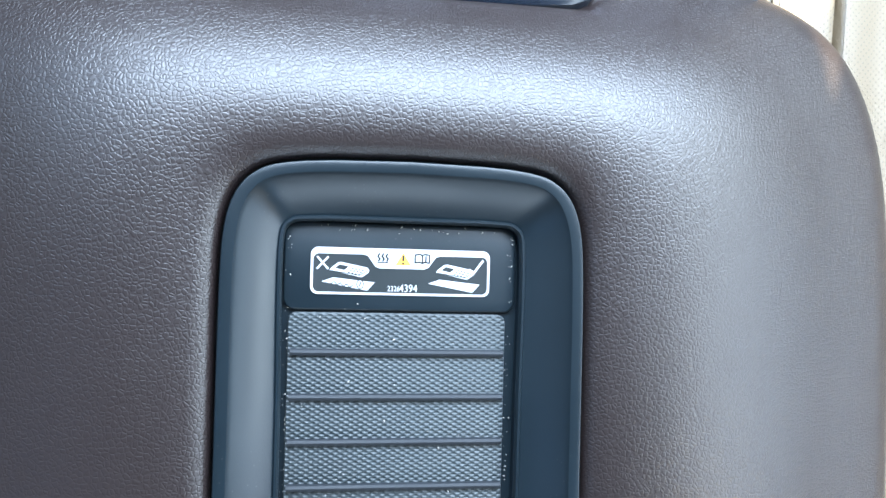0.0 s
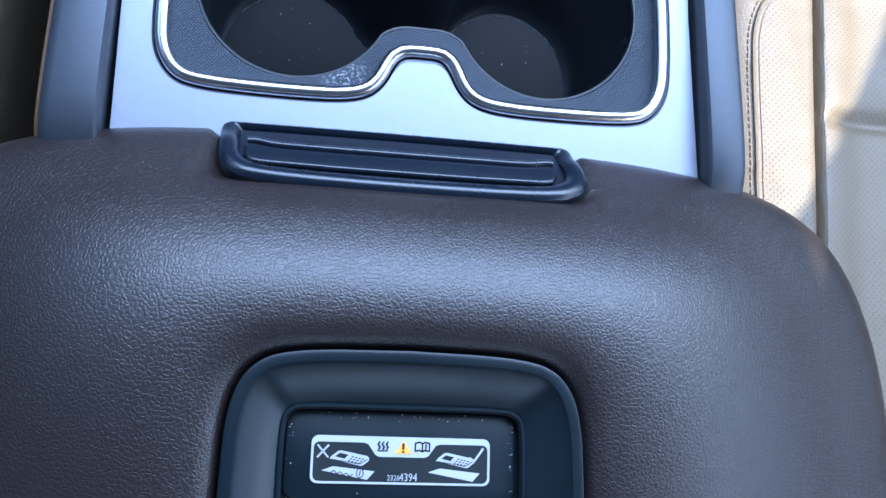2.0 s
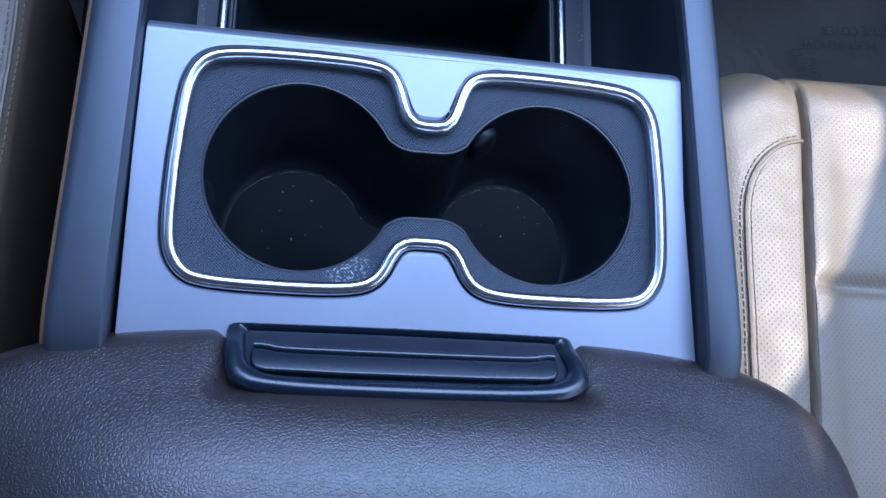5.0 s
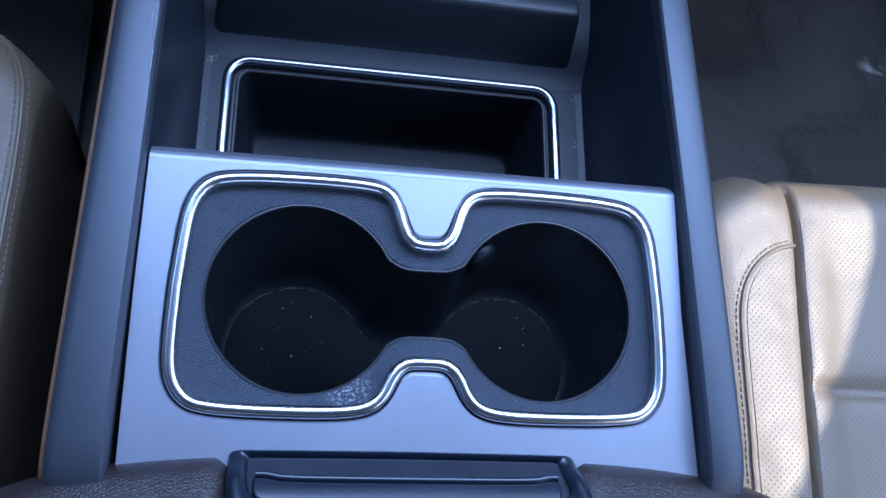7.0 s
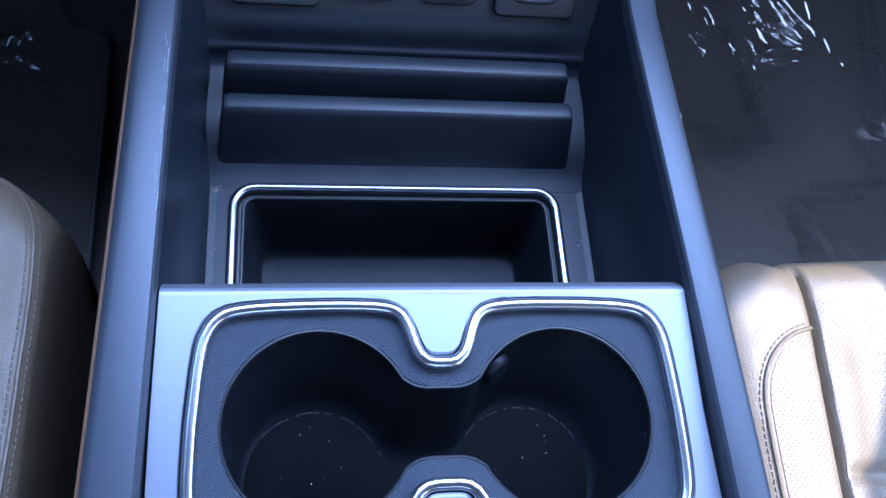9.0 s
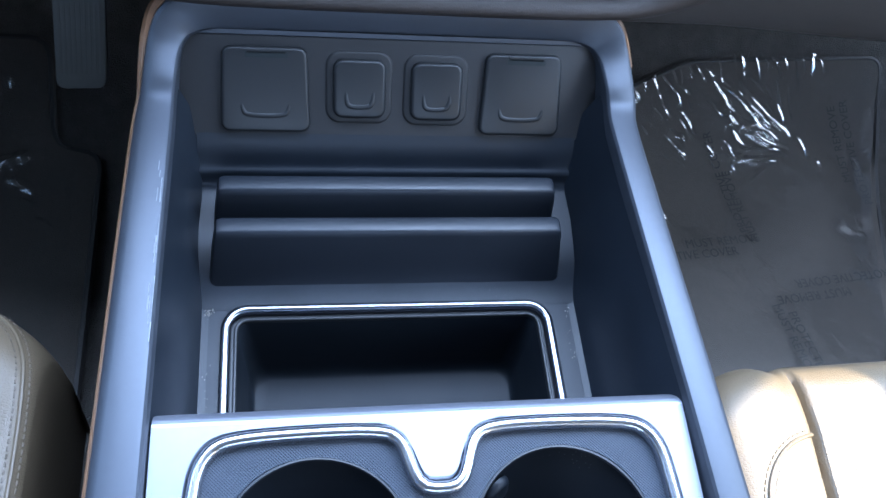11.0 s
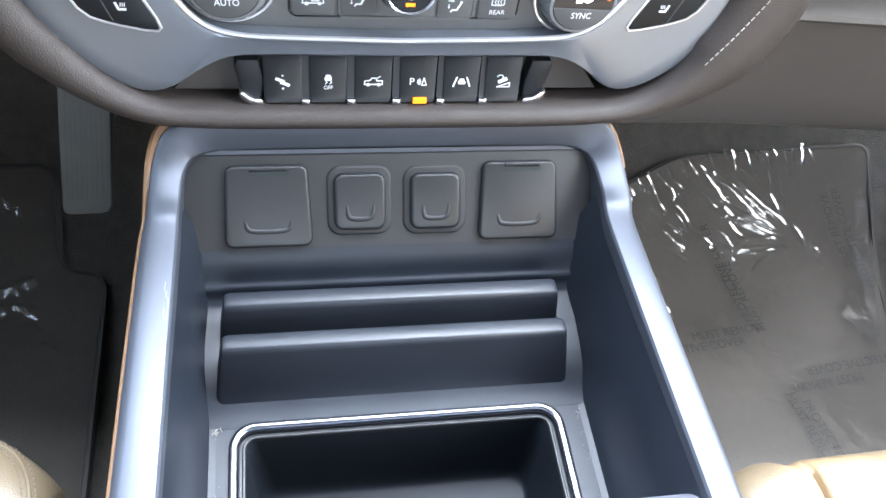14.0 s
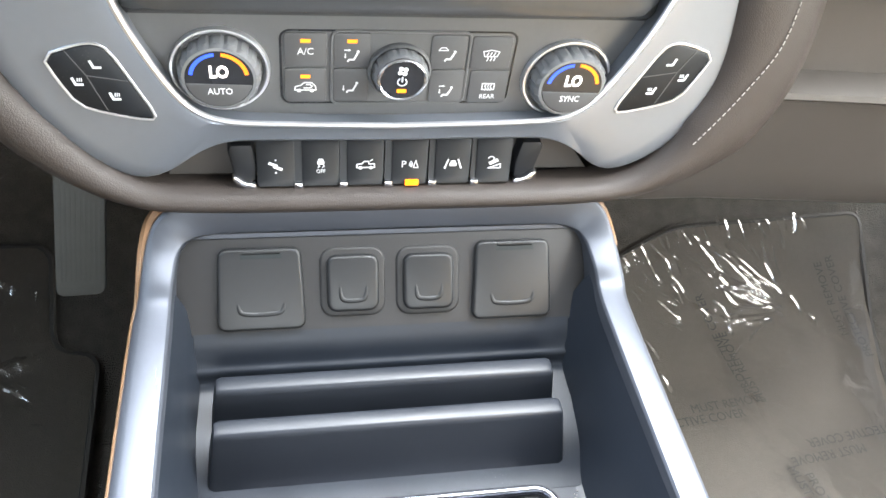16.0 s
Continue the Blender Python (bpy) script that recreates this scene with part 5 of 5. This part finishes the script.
for sx in (-1, 1):
    lp = [(sx * 0.0790, 0.0160), (sx * 0.0905, 0.0160), (sx * 0.0925, 0.0120), (sx * 0.0900, -0.0060), (sx * 0.0855, -0.0135), (sx * 0.0780, -0.0150), (sx * 0.0770, 0.0)]
    end = part("end_cap", slab(lp, M_ST, 0.0, 0.0110, 0.0020, 2), SWITCH_BLACK, bank, "black end cap")
    tip = chaikin([(sx * 0.0772, -0.0105), (sx * 0.0840, -0.0100), (sx * 0.0885, -0.0045), (sx * 0.0915, -0.0060), (sx * 0.0880, -0.0135), (sx * 0.0772, -0.0165)], 1, closed=True)
    part("chrome_tip", slab(tip, M_ST, 0.004, 0.0150, 0.0014, 2), CHROME, end, "chrome tip")

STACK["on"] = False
# ---- passenger side of the dash ----
lower = thing("glove_box", (0.48, 0.60, 0.44), "dark brown moulded lower dash panel with a ledge", "glove box")
prof = [(0.66, 0.380), (0.615, 0.383), (0.592, 0.389), (0.582, 0.400), (0.578, 0.425), (0.575, 0.470), (0.573, 0.501), (0.568, 0.5025), (0.560, 0.5050), (0.557, 0.5085), (0.5585, 0.5120), (0.564, 0.5140), (0.580, 0.5155), (0.582, 0.540), (0.580, 0.60), (0.575, 0.72)]
loops = [[(x, y - (0.012 if x > 0.3 else 0), z) for y, z in prof] for x in (0.16, 0.24, 0.40, 0.60, 0.75)]
part("panel", loft(loops, closed=False), GLOVE, lower, "dark brown moulded panel", angle=45)
bm = loft([[(x, 0.645, 0.383), (x, 0.80, 0.41), (x, 1.14, 0.47)] for x in (0.14, 0.45, 0.76)], closed=False)
part("under_cover", bm, TRIM_DARK, lower)
col = thing("driver_lower_dash", (-0.45, 0.62, 0.45), "dark lower dash panel on the driver side", "dash panel")
prof = [(1.12, 0.47), (0.80, 0.46), (0.66, 0.455), (0.62, 0.470), (0.590, 0.520), (0.582, 0.58), (0.58, 0.72)]
part("panel", loft([[(x, y, z) for y, z in prof] for x in (-0.16, -0.24, -0.45, -0.76)], closed=False), TRIM_DARK, col)
top = thing("dash_top", (0, 0.8, 0.72), "dark padded dash top under the windshield", "dash top")
prof = [(0.56, 0.58), (0.545, 0.66), (0.56, 0.72), (0.60, 0.755), (0.80, 0.80), (1.10, 0.84), (1.14, 0.84), (1.14, 0.46)]
part("pad", loft([[(x, y, z) for y, z in prof] for x in (-0.76, -0.3, 0.3, 0.76)], closed=False), TRIM_DARK, top)

# ---- seats ----
WELT = resample(chaikin([(0.228, 0.2955), (0.213, 0.2915), (0.200, 0.2815), (0.1905, 0.266), (0.1875, 0.245), (0.1870, 0.20), (0.1850, 0.06)], 2), 200)
WELT_DRIVER = resample(chaikin([(0.240, 0.404), (0.222, 0.393), (0.213, 0.382), (0.206, 0.367), (0.2030, 0.350), (0.2020, 0.32), (0.2025, 0.24), (0.206, 0.06)], 2), 200)


def seat(side, name, label, xi, front_y, cut, reach, top, welt, roll_w, roll_f):
    """A bucket seat: bolster with a curved welt, a long seam, a perforated centre with one cross seam."""
    s = thing(name, (side * 0.45, 0.10, 0.08), label, "seat")
    drv = side < 0
    dxs = [0.0002, 0.0008] + [0.0017 + 0.0017 * i for i in range(52)] + [0.0901 + 0.0205 * i for i in range(1, 21)]
    vs = [0.022 * i for i in range(20)] + [0.44 + 0.56 * i / 120 for i in range(121)]

    def seam_at(y):
        return 0.2318 - 0.062 * max(0, 0.300 - y) if not drv else 0.262

    def front_at(x):
        dx = x - xi
        y = front_y + 0.03 * min(dx, 0.15) - cut * max(0, 1 - dx / reach) ** 2
        return y - (0 if drv else 0.0030 * math.exp(-((x - 0.223) / 0.007) ** 2))

    def height(x, y):
        dx, dy, sx_ = x - xi, front_at(x) - y, seam_at(y)
        z = top + 0.003 * math.exp(-((x - xi - 0.038) / 0.022) ** 2)
        inside = min(1, max(0, (x - sx_) / 0.030))
        z -= 0.006 * inside * inside * (3 - 2 * inside) * min(1, max(0, dy - 0.01) / 0.06)
        near = min(1, max(0, dy - 0.004) / 0.02)
        d = x - sx_
        z -= near * (0.0120 * math.exp(-(d / 0.0022) ** 2) + 0.0034 * math.exp(-(max(0, d) / 0.011) ** 2) * (1 if d > 0 else math.exp(-(d / 0.004) ** 2)))
        if d > 0:  # cross seam
            z -= (0.0060 * math.exp(-((y - 0.2135) / 0.0022) ** 2) + 0.0022 * math.exp(-((y - 0.2135) / 0.009) ** 2)) * min(1, d / 0.016)
        z += 0.0009 * noise.noise((x * 30, y * 30, side)) + 0.0004 * noise.noise((x * 90, y * 90, side + 3))
        e, f = min(1, max(0, 1 - dx / roll_w)), min(1, max(0, 1 - dy / roll_f))
        return z - roll_w * 1.1 * (1 - math.sqrt(1 - e * e)) - 0.036 * (1 - math.sqrt(1 - f * f)) + 0.020 * math.exp(-((0.46 - dx) / 0.03) ** 2)

    def skin(x, y, lift=0.0):
        return (side * x, y, height(x, y) + lift)

    rows_s = []
    for v in vs:
        rows_s.append([skin(xi + dx, -0.30 + (front_at(xi + dx) + 0.30) * v) for dx in dxs])
    bm = loft(rows_s, closed=False)
    front = rows_s[-1]
    loft([front, [(x, y + 0.001, z - 0.03) for x, y, z in front], [(x, y - 0.010, 0.20) for x, y, z in front]], closed=False, bm=bm)
    inner = [r[0] for r in rows_s]
    loft([inner, [(x, y, z - 0.03) for x, y, z in inner], [(x + side * 0.006, y, 0.20) for x, y, z in inner]], closed=False, bm=bm)
    c = part("cushion", bm, BEIGE, s, "beige leather cushion", angle=80)
    # perforated centre, laid a little proud
    rows_p = []
    for y in [-0.25 + 0.0035 * k for k in range(int((front_y - 0.028 + 0.25) / 0.0035))]:
        a = seam_at(y) + 0.0042
        rows_p.append([skin(a + (xi + 0.42 - a) * (k / 40) ** 1.6, y, 0.0005) for k in range(41)])
    part("perforated_panel", loft(rows_p, closed=False), BEIGE_PERF, c, "perforated beige leather", angle=80)
    if not drv:  # the inset behind the curved welt
        rows_i = []
        for k in range(8, 190, 2):
            x, y = welt[k]
            (ax, ay), (bx, by) = welt[k - 2], welt[k + 2]
            n_ = Vector((ay - by, bx - ax)).normalized() * 0.0030
            x, y = x - n_.x * -1, y - abs(n_.y)
            end = seam_at(y) - 0.0050
            if x < end - 0.002:
                rows_i.append([skin(x + (end - x) * m_ / 16, y, 0.0005) for m_ in range(17)])
        part("perforated_inset", loft(rows_i, closed=False), BEIGE_PERF, c, "perforated beige leather", angle=80)
    part("welt", tube([skin(x, y, 0.0004) for x, y in welt], 0.0013, 8), BEIGE, c, "piped leather welt")
    for off in ((-0.0030,) if not drv else (-0.0028, 0.0030)):
        st = []
        for k in range(3, 197, 3):
            (ax, ay), (bx, by) = welt[k - 2], welt[k + 2]
            n_ = Vector((ay - by, bx - ax)).normalized() * off
            st.append(skin(welt[k][0] + n_.x, welt[k][1] + n_.y, 0.0002))
        stitches("welt_stitch", st, THREAD, c, 0.0028, 0.0016, 0.0005)
    bm = box(None, I4, (side * 0.45, 0.0, 0.15), (0.40, 0.55, 0.12))
    part("base", bm, TRIM_DARK, s)
    prof = [(-0.20, 0.34), (-0.22, 0.36), (-0.33, 0.95), (-0.36, 0.98), (-0.42, 0.98), (-0.45, 0.95), (-0.40, 0.30)]
    part("backrest", loft([[(side * x, y, z) for y, z in prof] for x in (0.24, 0.26, 0.64, 0.66)], closed=False, cap0=True, cap1=True), BEIGE, s)
    return s


seat(1, "passenger_seat", "beige perforated leather passenger seat, partly sunlit", 0.1680, 0.3455, 0.017, 0.040, 0.3645, WELT, 0.020, 0.030)
seat(-1, "driver_seat", "beige leather driver seat in the shade", 0.1970, 0.4100, 0.033, 0.060, 0.3520, WELT_DRIVER, 0.012, 0.040)

# ---- pedals and floor covering ----
pedal = thing("accelerator_pedal", (-0.215, 0.66, 0.20), "grey ribbed accelerator pedal", "pedal")
M_PED = frame_m((-0.2085, 0.640, 0.338), (1, 0, 0.05), (0.10, 0.42, 0.90), (0, -0.90, 0.42))
pad = part("pedal_pad", slab(rrect(0.036, 0.125, 0.007, 4), M_PED, 0, 0.006, 0.002, 2), PEDAL, pedal, "grey ribbed rubber pad")
for i in range(9):
    part("pad_rib", box(None, M_PED, (-0.0136 + 0.0034 * i, 0.004, 0.0059), (0.0016, 0.108, 0.0008)), PEDAL, pad)
part("pedal_arm", tube([(-0.215, 0.65, 0.33), (-0.212, 0.74, 0.40), (-0.205, 0.90, 0.46)], 0.008, 8), TRIM_DARK, pedal)


def soft_corners(pts, r=0.02, n=4):
    """A polygon with rounded corners."""
    out = []
    for i, p in enumerate(pts):
        p, a, c = Vector(p), Vector(pts[i - 1]), Vector(pts[(i + 1) % len(pts)])
        u, w = p + (a - p).normalized() * r, p + (c - p).normalized() * r
        for k in range(n + 1):
            f = k / n
            out.append(tuple(u * (1 - f) ** 2 + p * 2 * f * (1 - f) + w * f * f))
    return out


def lifted(bm):
    bmesh.ops.triangulate(bm, faces=bm.faces)
    for y in (0.62, 0.66, 0.70, 0.74, 0.78, 0.82):
        bmesh.ops.bisect_plane(bm, geom=bm.verts[:] + bm.edges[:] + bm.faces[:], plane_co=(0, y, 0), plane_no=(0, 1, 0))
    for v in bm.verts:
        v.co.z += rise(v.co.y)
    return bm


def floor_mat(name, label, pts):
    t = thing(name, (sum(p[0] for p in pts) / len(pts), sum(p[1] for p in pts) / len(pts), 0.08), label, "floor mat")
    part("mat_body", lifted(slab(soft_corners(pts), I4, 0.079, 0.090, 0.003, 2)), MAT_FLOOR, t, "grey-brown carpet mat")
    lp = soft_corners(pts)
    part("mat_edge", tube([(x, y, 0.087 + rise(y)) for x, y in inset(lp, 0.001)], 0.0035, 6, closed=True), TRIM_DARK, t)
    return t


floor_mat("floor_mat", "grey-brown passenger floor mat under clear film", [(0.225, 0.40), (0.243, 0.735), (0.37, 0.788), (0.612, 0.797), (0.590, 0.66), (0.565, 0.56), (0.555, 0.40)])
floor_mat("floor_mat", "dark driver floor mat under clear film", [(-0.240, 0.42), (-0.241, 0.688), (-0.284, 0.692), (-0.290, 0.79), (-0.66, 0.79), (-0.66, 0.42)])


def creases(seed, top, stray):
    """Ridges drawn up in a taut film: rows of (points, half width, height)."""
    rnd = random.Random(seed)
    out = []
    x0, x1, y_at = top
    x = x0
    while x < x1:  # short pleats along the tucked edge
        ln = 0.010 + 0.022 * rnd.random() ** 2
        y = y_at(x) - 0.003
        out.append(([(x - 0.004 * rnd.random(), y), (x, y - ln * 0.5), (x + 0.003 * rnd.random(), y - ln)], 0.0022 + 0.0014 * rnd.random(), 0.0009 + 0.0009 * rnd.random()))
        x += 0.005 + 0.009 * rnd.random()
    for cx, cy, rx, ry, count in stray:  # broken wrinkles
        for _ in range(count):
            x, y = cx + rx * (2 * rnd.random() - 1), cy + ry * (2 * rnd.random() - 1)
            a, ln = radians(95 + 45 * rnd.random()), 0.004 + 0.010 * rnd.random()
            out.append(([(x - ln * math.cos(a), y - ln * math.sin(a)), (x, y), (x + ln * math.cos(a + 0.3), y + ln * math.sin(a + 0.3))], 0.0022 + 0.0010 * rnd.random(), 0.0007 + 0.0010 * rnd.random()))
    return out


def film(name, x0, y0, y1, edge_x, label, seed, ridges):
    """A sheet of clear film: edge_x gives its outer edge at each y."""
    t = thing(name, ((x0 + edge_x(0.7)) / 2, (y0 + y1) / 2, 0.09), label, "plastic film")
    nx, ny = 330, 330
    u, v = np.meshgrid(np.arange(nx + 1) / nx, np.arange(ny + 1) / ny)
    X = np.zeros_like(u)
    Y = np.zeros_like(u)
    Z = np.zeros_like(u)
    for j in range(ny + 1):
        for i in range(nx + 1):
            x = x0 + (edge_x(y0 + (y1 - y0) * j / ny) - x0) * i / nx
            y = y0 + (y1 - y0 - 0.055 * max(0, (0.40 - abs(x)) / 0.16)) * j / ny
            X[j, i], Y[j, i] = x + 0.004 * noise.noise((y * 12, 1, seed)), y + 0.004 * noise.noise((x * 12, 2, seed))
            Z[j, i] = 0.0975 + rise(y) + 0.0014 * noise.noise((x * 7, y * 7, seed)) + 0.00030 * noise.noise((x * 48, y * 48, seed))
    for pts, wide, high in ridges:
        pts = chaikin(pts, 1)
        best, total = np.full(X.shape, 9.0), len(pts) - 1
        fade = np.zeros_like(X)
        for k in range(total):
            (ax, ay), (bx, by) = pts[k], pts[k + 1]
            dx, dy = bx - ax, by - ay
            f = np.clip(((X - ax) * dx + (Y - ay) * dy) / (dx * dx + dy * dy + 1e-12), 0, 1)
            d = np.hypot(X - ax - dx * f, Y - ay - dy * f)
            s = (k + f) / total
            near = d < best
            best = np.where(near, d, best)
            fade = np.where(near, np.sin(np.pi * np.clip(s * 0.9 + 0.05, 0, 1)) ** 0.5, fade)
        Z += high * fade * np.exp(-(best / wide) ** 2)
    rows_f = [[(float(X[j, i]), float(Y[j, i]), float(Z[j, i])) for i in range(nx + 1)] for j in range(ny + 1)]
    sheet = part("sheet", loft(rows_f, closed=False), FILM, t, "clear wrinkled protective film", angle=180)
    sheet.visible_shadow = False
    return t


long_folds = [
    ([(0.370, 0.776), (0.392, 0.752), (0.406, 0.741), (0.417, 0.714)], 0.0056, 0.0034),
    ([(0.385, 0.778), (0.399, 0.755), (0.413, 0.740)], 0.0046, 0.0028),
    ([(0.413, 0.750), (0.429, 0.739), (0.444, 0.719)], 0.0048, 0.0029),
    ([(0.374, 0.755), (0.397, 0.732), (0.404, 0.719), (0.421, 0.700)], 0.0050, 0.0031),
    ([(0.420, 0.788), (0.423, 0.772), (0.427, 0.757)], 0.0042, 0.0025),
    ([(0.429, 0.786), (0.430, 0.775), (0.432, 0.764)], 0.0040, 0.0023),
    ([(0.517, 0.792), (0.516, 0.784), (0.516, 0.776)], 0.0042, 0.0026),
    ([(0.324, 0.772), (0.326, 0.762), (0.329, 0.753)], 0.0036, 0.0021),
    ([(0.405, 0.686), (0.407, 0.676), (0.409, 0.666)], 0.0036, 0.0021),
    ([(0.340, 0.712), (0.350, 0.706), (0.360, 0.703)], 0.0032, 0.0017),
]
folds = long_folds + creases(5, (0.300, 0.535, lambda x: 0.790 - 0.055 * max(0, (0.40 - x) / 0.16)), ((0.335, 0.740, 0.040, 0.030, 34), (0.375, 0.692, 0.045, 0.016, 16), (0.325, 0.630, 0.012, 0.030, 3), (0.500, 0.685, 0.030, 0.012, 2)))
rnd = random.Random(17)
for _ in range(64):
    a, r0 = radians(108 + 92 * rnd.random()), 0.02 + 0.05 * rnd.random()
    r1 = r0 + 0.03 + 0.05 * rnd.random()
    bend = radians(8 - 16 * rnd.random())
    ray = [(0.500 + r * math.cos(a + bend * k), 0.690 + r * math.sin(a + bend * k)) for k, r in enumerate((r0, (r0 + r1) / 2, r1))]
    if ray[-1][1] < 0.785:
        folds.append((ray, 0.0024, 0.0005 + 0.0006 * rnd.random()))
cover = film("protective_film", 0.24, 0.40, 0.792, lambda y: 0.604 - 0.27 * (0.765 - y), "clear wrinkled plastic film over the passenger mat", 5, folds)
folds = [([(-0.345, 0.664), (-0.325, 0.672), (-0.300, 0.680)], 0.0050, 0.0026)] + creases(11, (-0.60, -0.30, lambda x: 0.775), ((-0.33, 0.670, 0.05, 0.03, 14), (-0.29, 0.625, 0.03, 0.03, 8), (-0.45, 0.66, 0.10, 0.08, 10)))
film("protective_film", -0.262, 0.42, 0.780, lambda y: -0.68, "clear wrinkled plastic film over the driver mat", 11, folds)


# printed warning, repeated round in four directions
for text, x, y, turn in (("MUST REMOVE", 0.380, 0.586, 5), ("PROTECTIVE COVER", 0.335, 0.569, 5), ("MUST REMOVE", 0.463, 0.521, 186), ("PROTECTIVE COVER", 0.505, 0.541, 186), ("MUST REMOVE", 0.411, 0.628, 101), ("PROTECTIVE COVER", 0.398, 0.655, 101), ("MUST REMOVE", 0.424, 0.470, 281), ("PROTECTIVE COVER", 0.442, 0.445, 281), ("MUST REMOVE", 0.545, 0.700, 96), ("PROTECTIVE COVER", 0.562, 0.690, 96)):
    m = Matrix.Translation((x, y, 0.0950)) @ Matrix.Rotation(radians(turn), 4, "Z")
    ob = lettering("print", text, 0.0140, m, FILM_PRINT, cover, 0.0001, 0.92)
    for v in ob.data.vertices:
        v.co.z += rise(v.co.y)


# ---- dust and crumbs in the corners ----
def dust(name, spots, label, seed):
    """Countless pale flecks, each a small crumpled flake."""
    rnd = random.Random(seed)
    bm = bmesh.new()
    for (x0, y0, z0), (x1, y1, z1), count, spread in spots:
        for _ in range(count):
            f = rnd.random()
            c = Vector((x0 + (x1 - x0) * f + rnd.gauss(0, spread), y0 + (y1 - y0) * f + rnd.gauss(0, spread), z0 + (z1 - z0) * f))
            s = 0.00015 + 0.00028 * rnd.random() ** 2
            a = rnd.random() * 6.28
            lp = [(c.x + s * math.cos(a + k * 1.57) * (1.6 if k % 2 else 0.8), c.y + s * math.sin(a + k * 1.57) * (1.6 if k % 2 else 0.8)) for k in range(4)]
            loft([at_w(lp, c.z), at_w([(c.x + (x - c.x) * 0.6, c.y + (y - c.y) * 0.6) for x, y in lp], c.z + s * 0.8)], cap0=True, cap1=True, bm=bm)
    ob = part(name, bm, DUST)
    return tagged(ob, label, "dust", kind="stuff")


dust("pocket_dust", [((-0.0440, 0.045, 0.4187), (-0.0440, -0.06, 0.4172), 38, 0.0006), ((0.0435, 0.045, 0.4187), (0.0425, -0.06, 0.4172), 38, 0.0006), ((-0.040, 0.0450, 0.4187), (0.040, 0.0450, 0.4187), 22, 0.0008), ((-0.03, 0.012, 0.4186), (0.03, -0.06, 0.4186), 45, 0.012)], "pale dust flecks in the armrest pocket", 3)
dust("tray_dust", [((-0.113, 0.395, 0.3336), (-0.110, 0.40, 0.3340), 30, 0.0012), ((0.107, 0.36, 0.3336), (0.107, 0.395, 0.3338), 14, 0.0010), ((-0.111, 0.33, 0.3335), (-0.111, 0.41, 0.3335), 14, 0.0012)], "pale dust flecks in the tray corners", 4)
dust("cup_dust", [((-0.085, 0.222, 0.3500), (-0.035, 0.240, 0.3515), 10, 0.007), ((0.030, 0.222, 0.3500), (0.075, 0.245, 0.3518), 10, 0.007)], "pale crumbs on the cup floors", 6)
